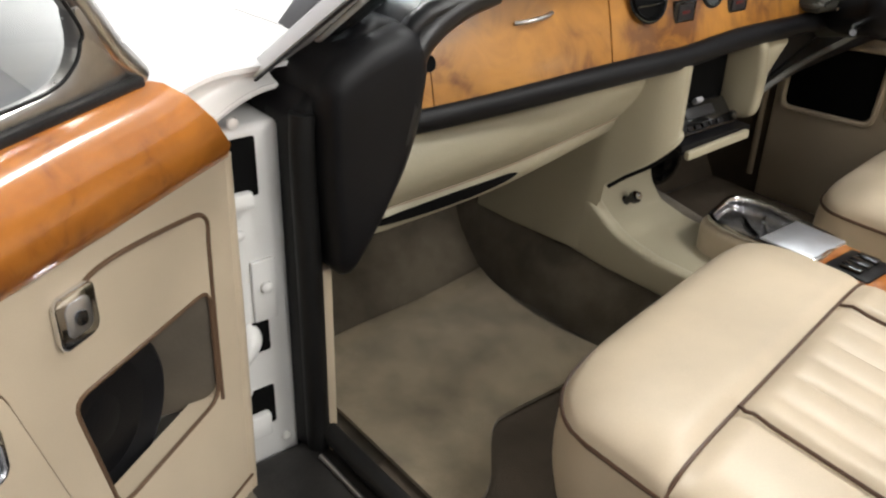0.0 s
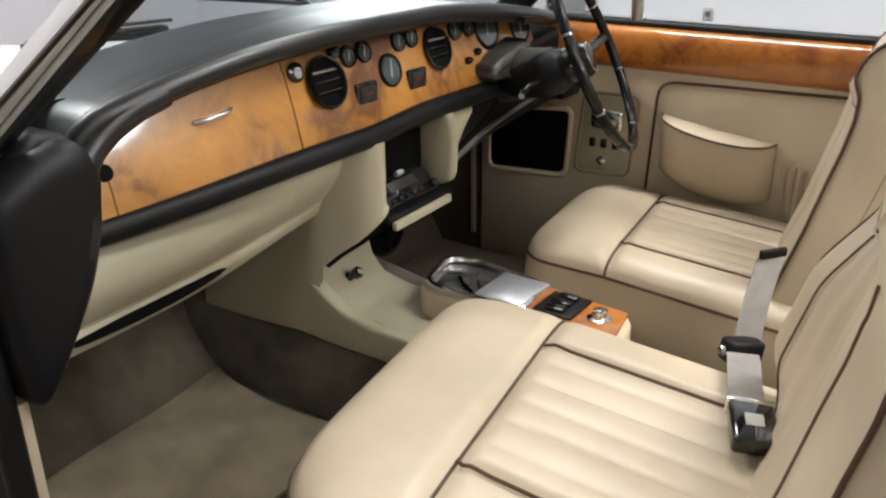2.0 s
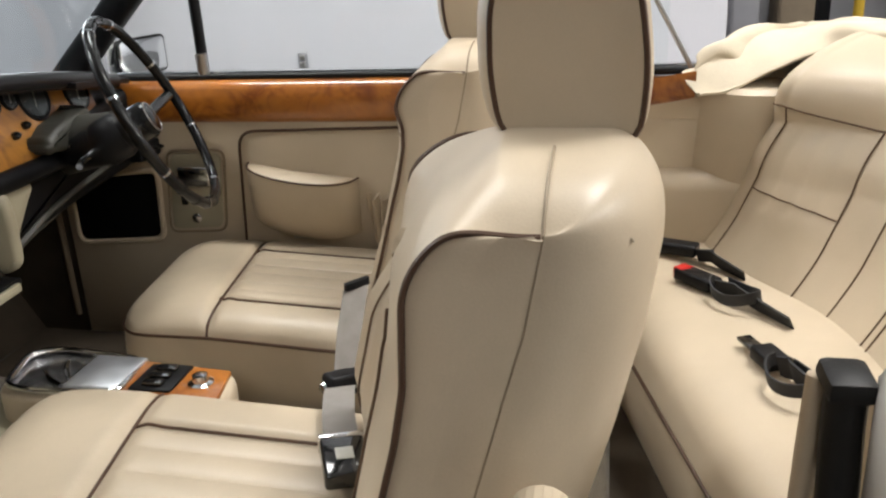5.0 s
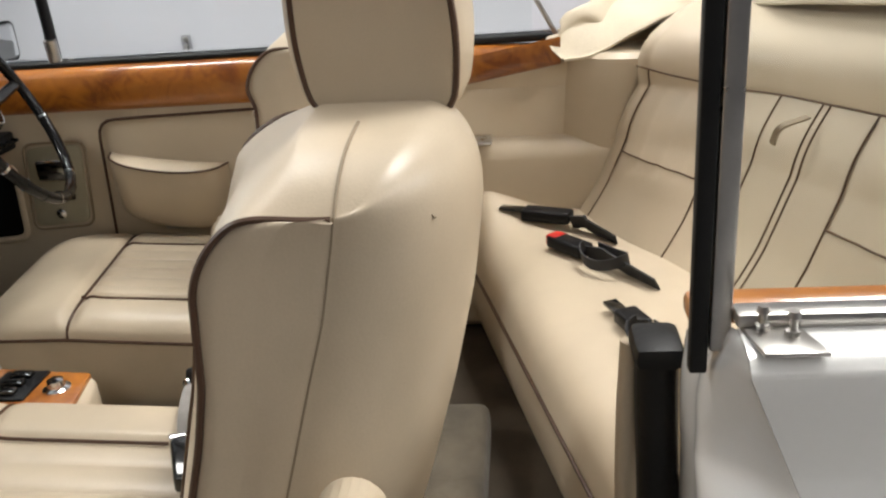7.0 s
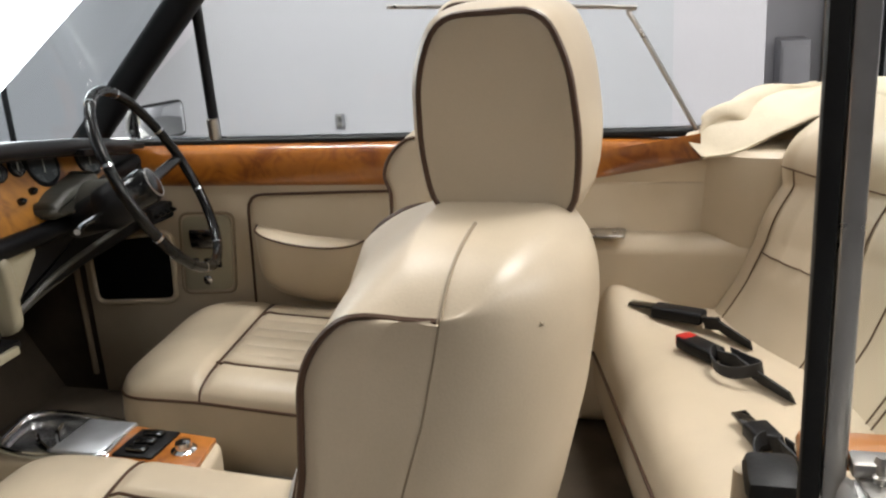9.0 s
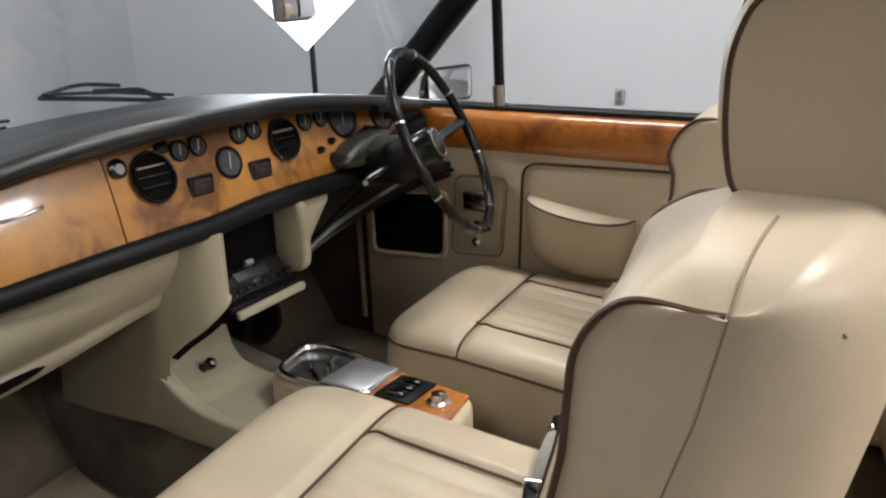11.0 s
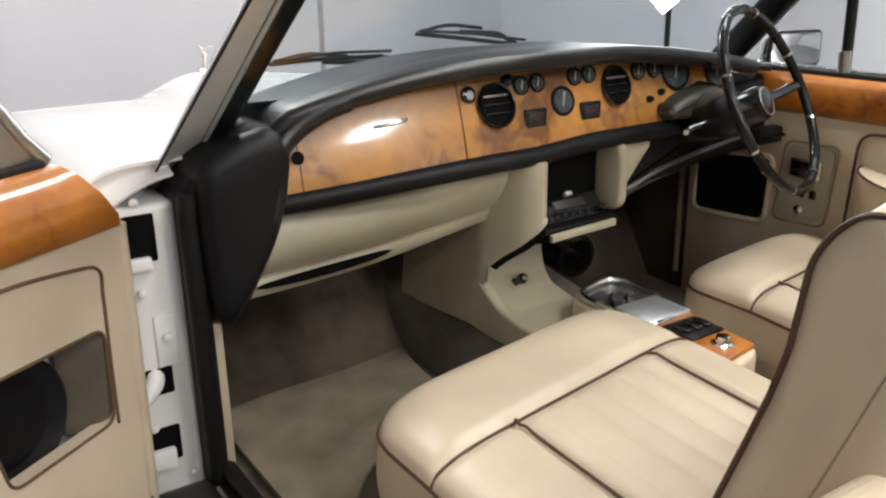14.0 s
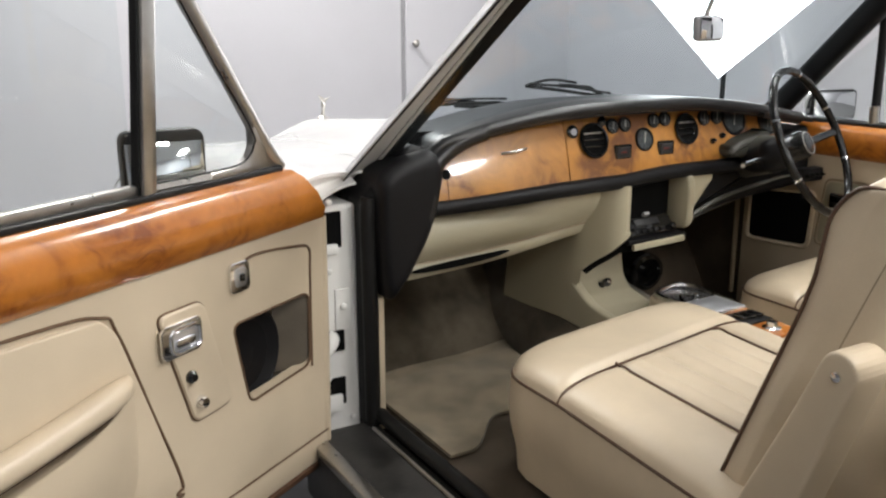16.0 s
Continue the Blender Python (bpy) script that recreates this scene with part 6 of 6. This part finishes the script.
dpart("handle_thumb", prism(rounded(0.424, 0.470, 0.703, 0.717, 0.006), Matrix.Translation((0, 0.016, 0)) @ SZ, 0.006, 0.002), CHROME, hp)
dpart("plate_knob", lathe([(0.012, 0), (0.012, 0.006), (0.007, 0.012), (0, 0.012)], (0.433, 0.009, 0.636), (0, 1, 0), 16), BLACK_GLOSS, hp)
dpart("plate_knob", lathe([(0.013, 0), (0.012, 0.006), (0.009, 0.014), (0, 0.015)], (0.413, 0.009, 0.58), (0, 1, 0), 16), CHROME, hp)
# pocket panel and armrest
dpart("pocket_panel", pillow(soften([(1.35, 0.826), (0.612, 0.799), (0.581, 0.765), (0.523, 0.60), (0.474, 0.452), (0.482, 0.428), (1.35, 0.404)], 0.012, 4), SZ, 0.009, 0.009), LEATHER, None, "padded cream pocket panel")
dpart("trim_piping", tube(spline([(1.34, 0.002, 0.83), (0.75, 0.002, 0.815), (0.61, 0.002, 0.80), (0.578, 0.002, 0.765), (0.52, 0.002, 0.60), (0.468, 0.002, 0.45), (0.48, 0.002, 0.425), (0.55, 0.002, 0.41), (1.34, 0.002, 0.40)]), 0.0028, 6), TAN_PIPING)


def armrest(u, v):
    a = v * math.tau
    s = 0.562 + 0.733 * u
    e = (1 - (1 - min(1, u * 8)) ** 2) ** 0.5 * 1.0 if u < 0.125 else 1.0
    return (s, 0.004 + (0.05 * (0.5 + 0.5 * math.cos(a))) * e, 0.685 - 0.05 * u * 0.8 + 0.024 * math.sin(a) * e - 0.03 * math.sin(u * 3.1))


ar = dpart("armrest", cap(grid(armrest, 40, 20, close_v=True)), LEATHER, None, "cream leather pocket roll")


def bulge(u, v):
    s = 0.555 + 0.70 * u
    o = 0.062 * (1 - (2 * u - 1) ** 4) * (1 - v**2.5) + 0.004
    return (s, o, 0.665 - 0.04 * u - 0.03 * math.sin(u * 3.1) - 0.21 * v)


dpart("map_pocket", grid(bulge, 30, 16), LEATHER, None, "bulging cream leather map pocket")
dpart("pocket_piping", tube([Vector(armrest(k / 40, 0.80)) for k in range(2, 41)], 0.003, 6), PIPING, ar)
# outside mirror of the open door
pm = new("door_mirror")
PM = DM @ pose(0.335, -0.12, 0, 0, 0, -31) @ pose(-0.415, 0.131, 0)
pm.matrix_basis = PM
PLACE[pm] = PM
tagged(pm, "chrome rectangular door mirror seen through the quarter-light", "mirror", "door mirrors")
b = prism(rounded(0.330, 0.482, 0.940, 1.058, 0.020), Matrix.Translation((0, -0.17, 0)) @ SZ, 0.04, 0.004, 3)
part("shell", b, BLACK_HIDE, pm, local=True)
b = prism(rounded(0.335, 0.477, 0.945, 1.053, 0.018), Matrix.Translation((0, -0.129, 1.0)) @ pose(0, 0, 0, 8, 0, 0) @ Matrix.Translation((0, 0, -1.0)) @ SZ, 0.004, 0.001)
part("mirror_glass", b, MIRROR, pm, local=True)
part("stem", tube([(0.42, -0.15, 0.96), (0.42, -0.10, 0.92)], 0.012), CHROME, pm, local=True)

# interior mirror
im = thing("interior_mirror", 0.01, -0.2, 1.2, "interior rear-view mirror in a grey frame on a thin stem", "mirror")
b = box(-0.045, 0.055, -0.012, 0.012, -0.03, 0.03, 0.012, 3)
b.transform(Matrix.Translation((0.0, -0.19, 1.235)) @ pose(0, 0, 0, -3, 0, 8))
part("shell", b, SOCKET_GREY, im)
b = box(-0.039, 0.049, -0.0145, -0.011, -0.024, 0.024, 0.001)
b.transform(Matrix.Translation((0.0, -0.19, 1.235)) @ pose(0, 0, 0, -3, 0, 8))
part("mirror_glass", b, MIRROR, im)
part("stem", tube([(0.01, -0.175, 1.26), (0.01, -0.22, 1.36), (0.01, -0.26, 1.40)], 0.006), DULL_CHROME, im)

# things in the far part of the showroom, behind the wall's end
single("yellow_post", tube([(5.35, -2.72, 0), (5.35, -2.72, 2.4)], 0.035, 12), YELLOW, "yellow painted steel post far behind the car", "post")


def cabinet(y, w, h, mat, lab):
    c = thing("cabinet", 5.7, y, 0, lab, "cabinet", "cabinets at the far wall")
    part("body", box(5.5, 5.9, y - w / 2, y + w / 2, 0, h, 0.01), mat, c)
    part("door", box(5.485, 5.499, y - w / 2 + 0.015, y + w / 2 - 0.015, 0.05, h - 0.04, 0.004), mat, c)


cabinet(-2.00, 0.20, 0.80, SOCKET_GREY, "low grey metal cabinet far behind the car")
cabinet(-2.35, 0.25, 2.1, SEAM, "tan and grey curtain-like cabinet far behind the car")
cabinet(-2.52, 0.11, 2.1, BLACK_HIDE, "narrow black cabinet far behind the car")
cabinet(-3.13, 0.16, 2.1, BLACK_GLOSS, "dark tall cabinet far behind the car")
cabinet(-3.36, 0.18, 2.1, BLACK_HIDE, "dark tall cabinet far behind the car")
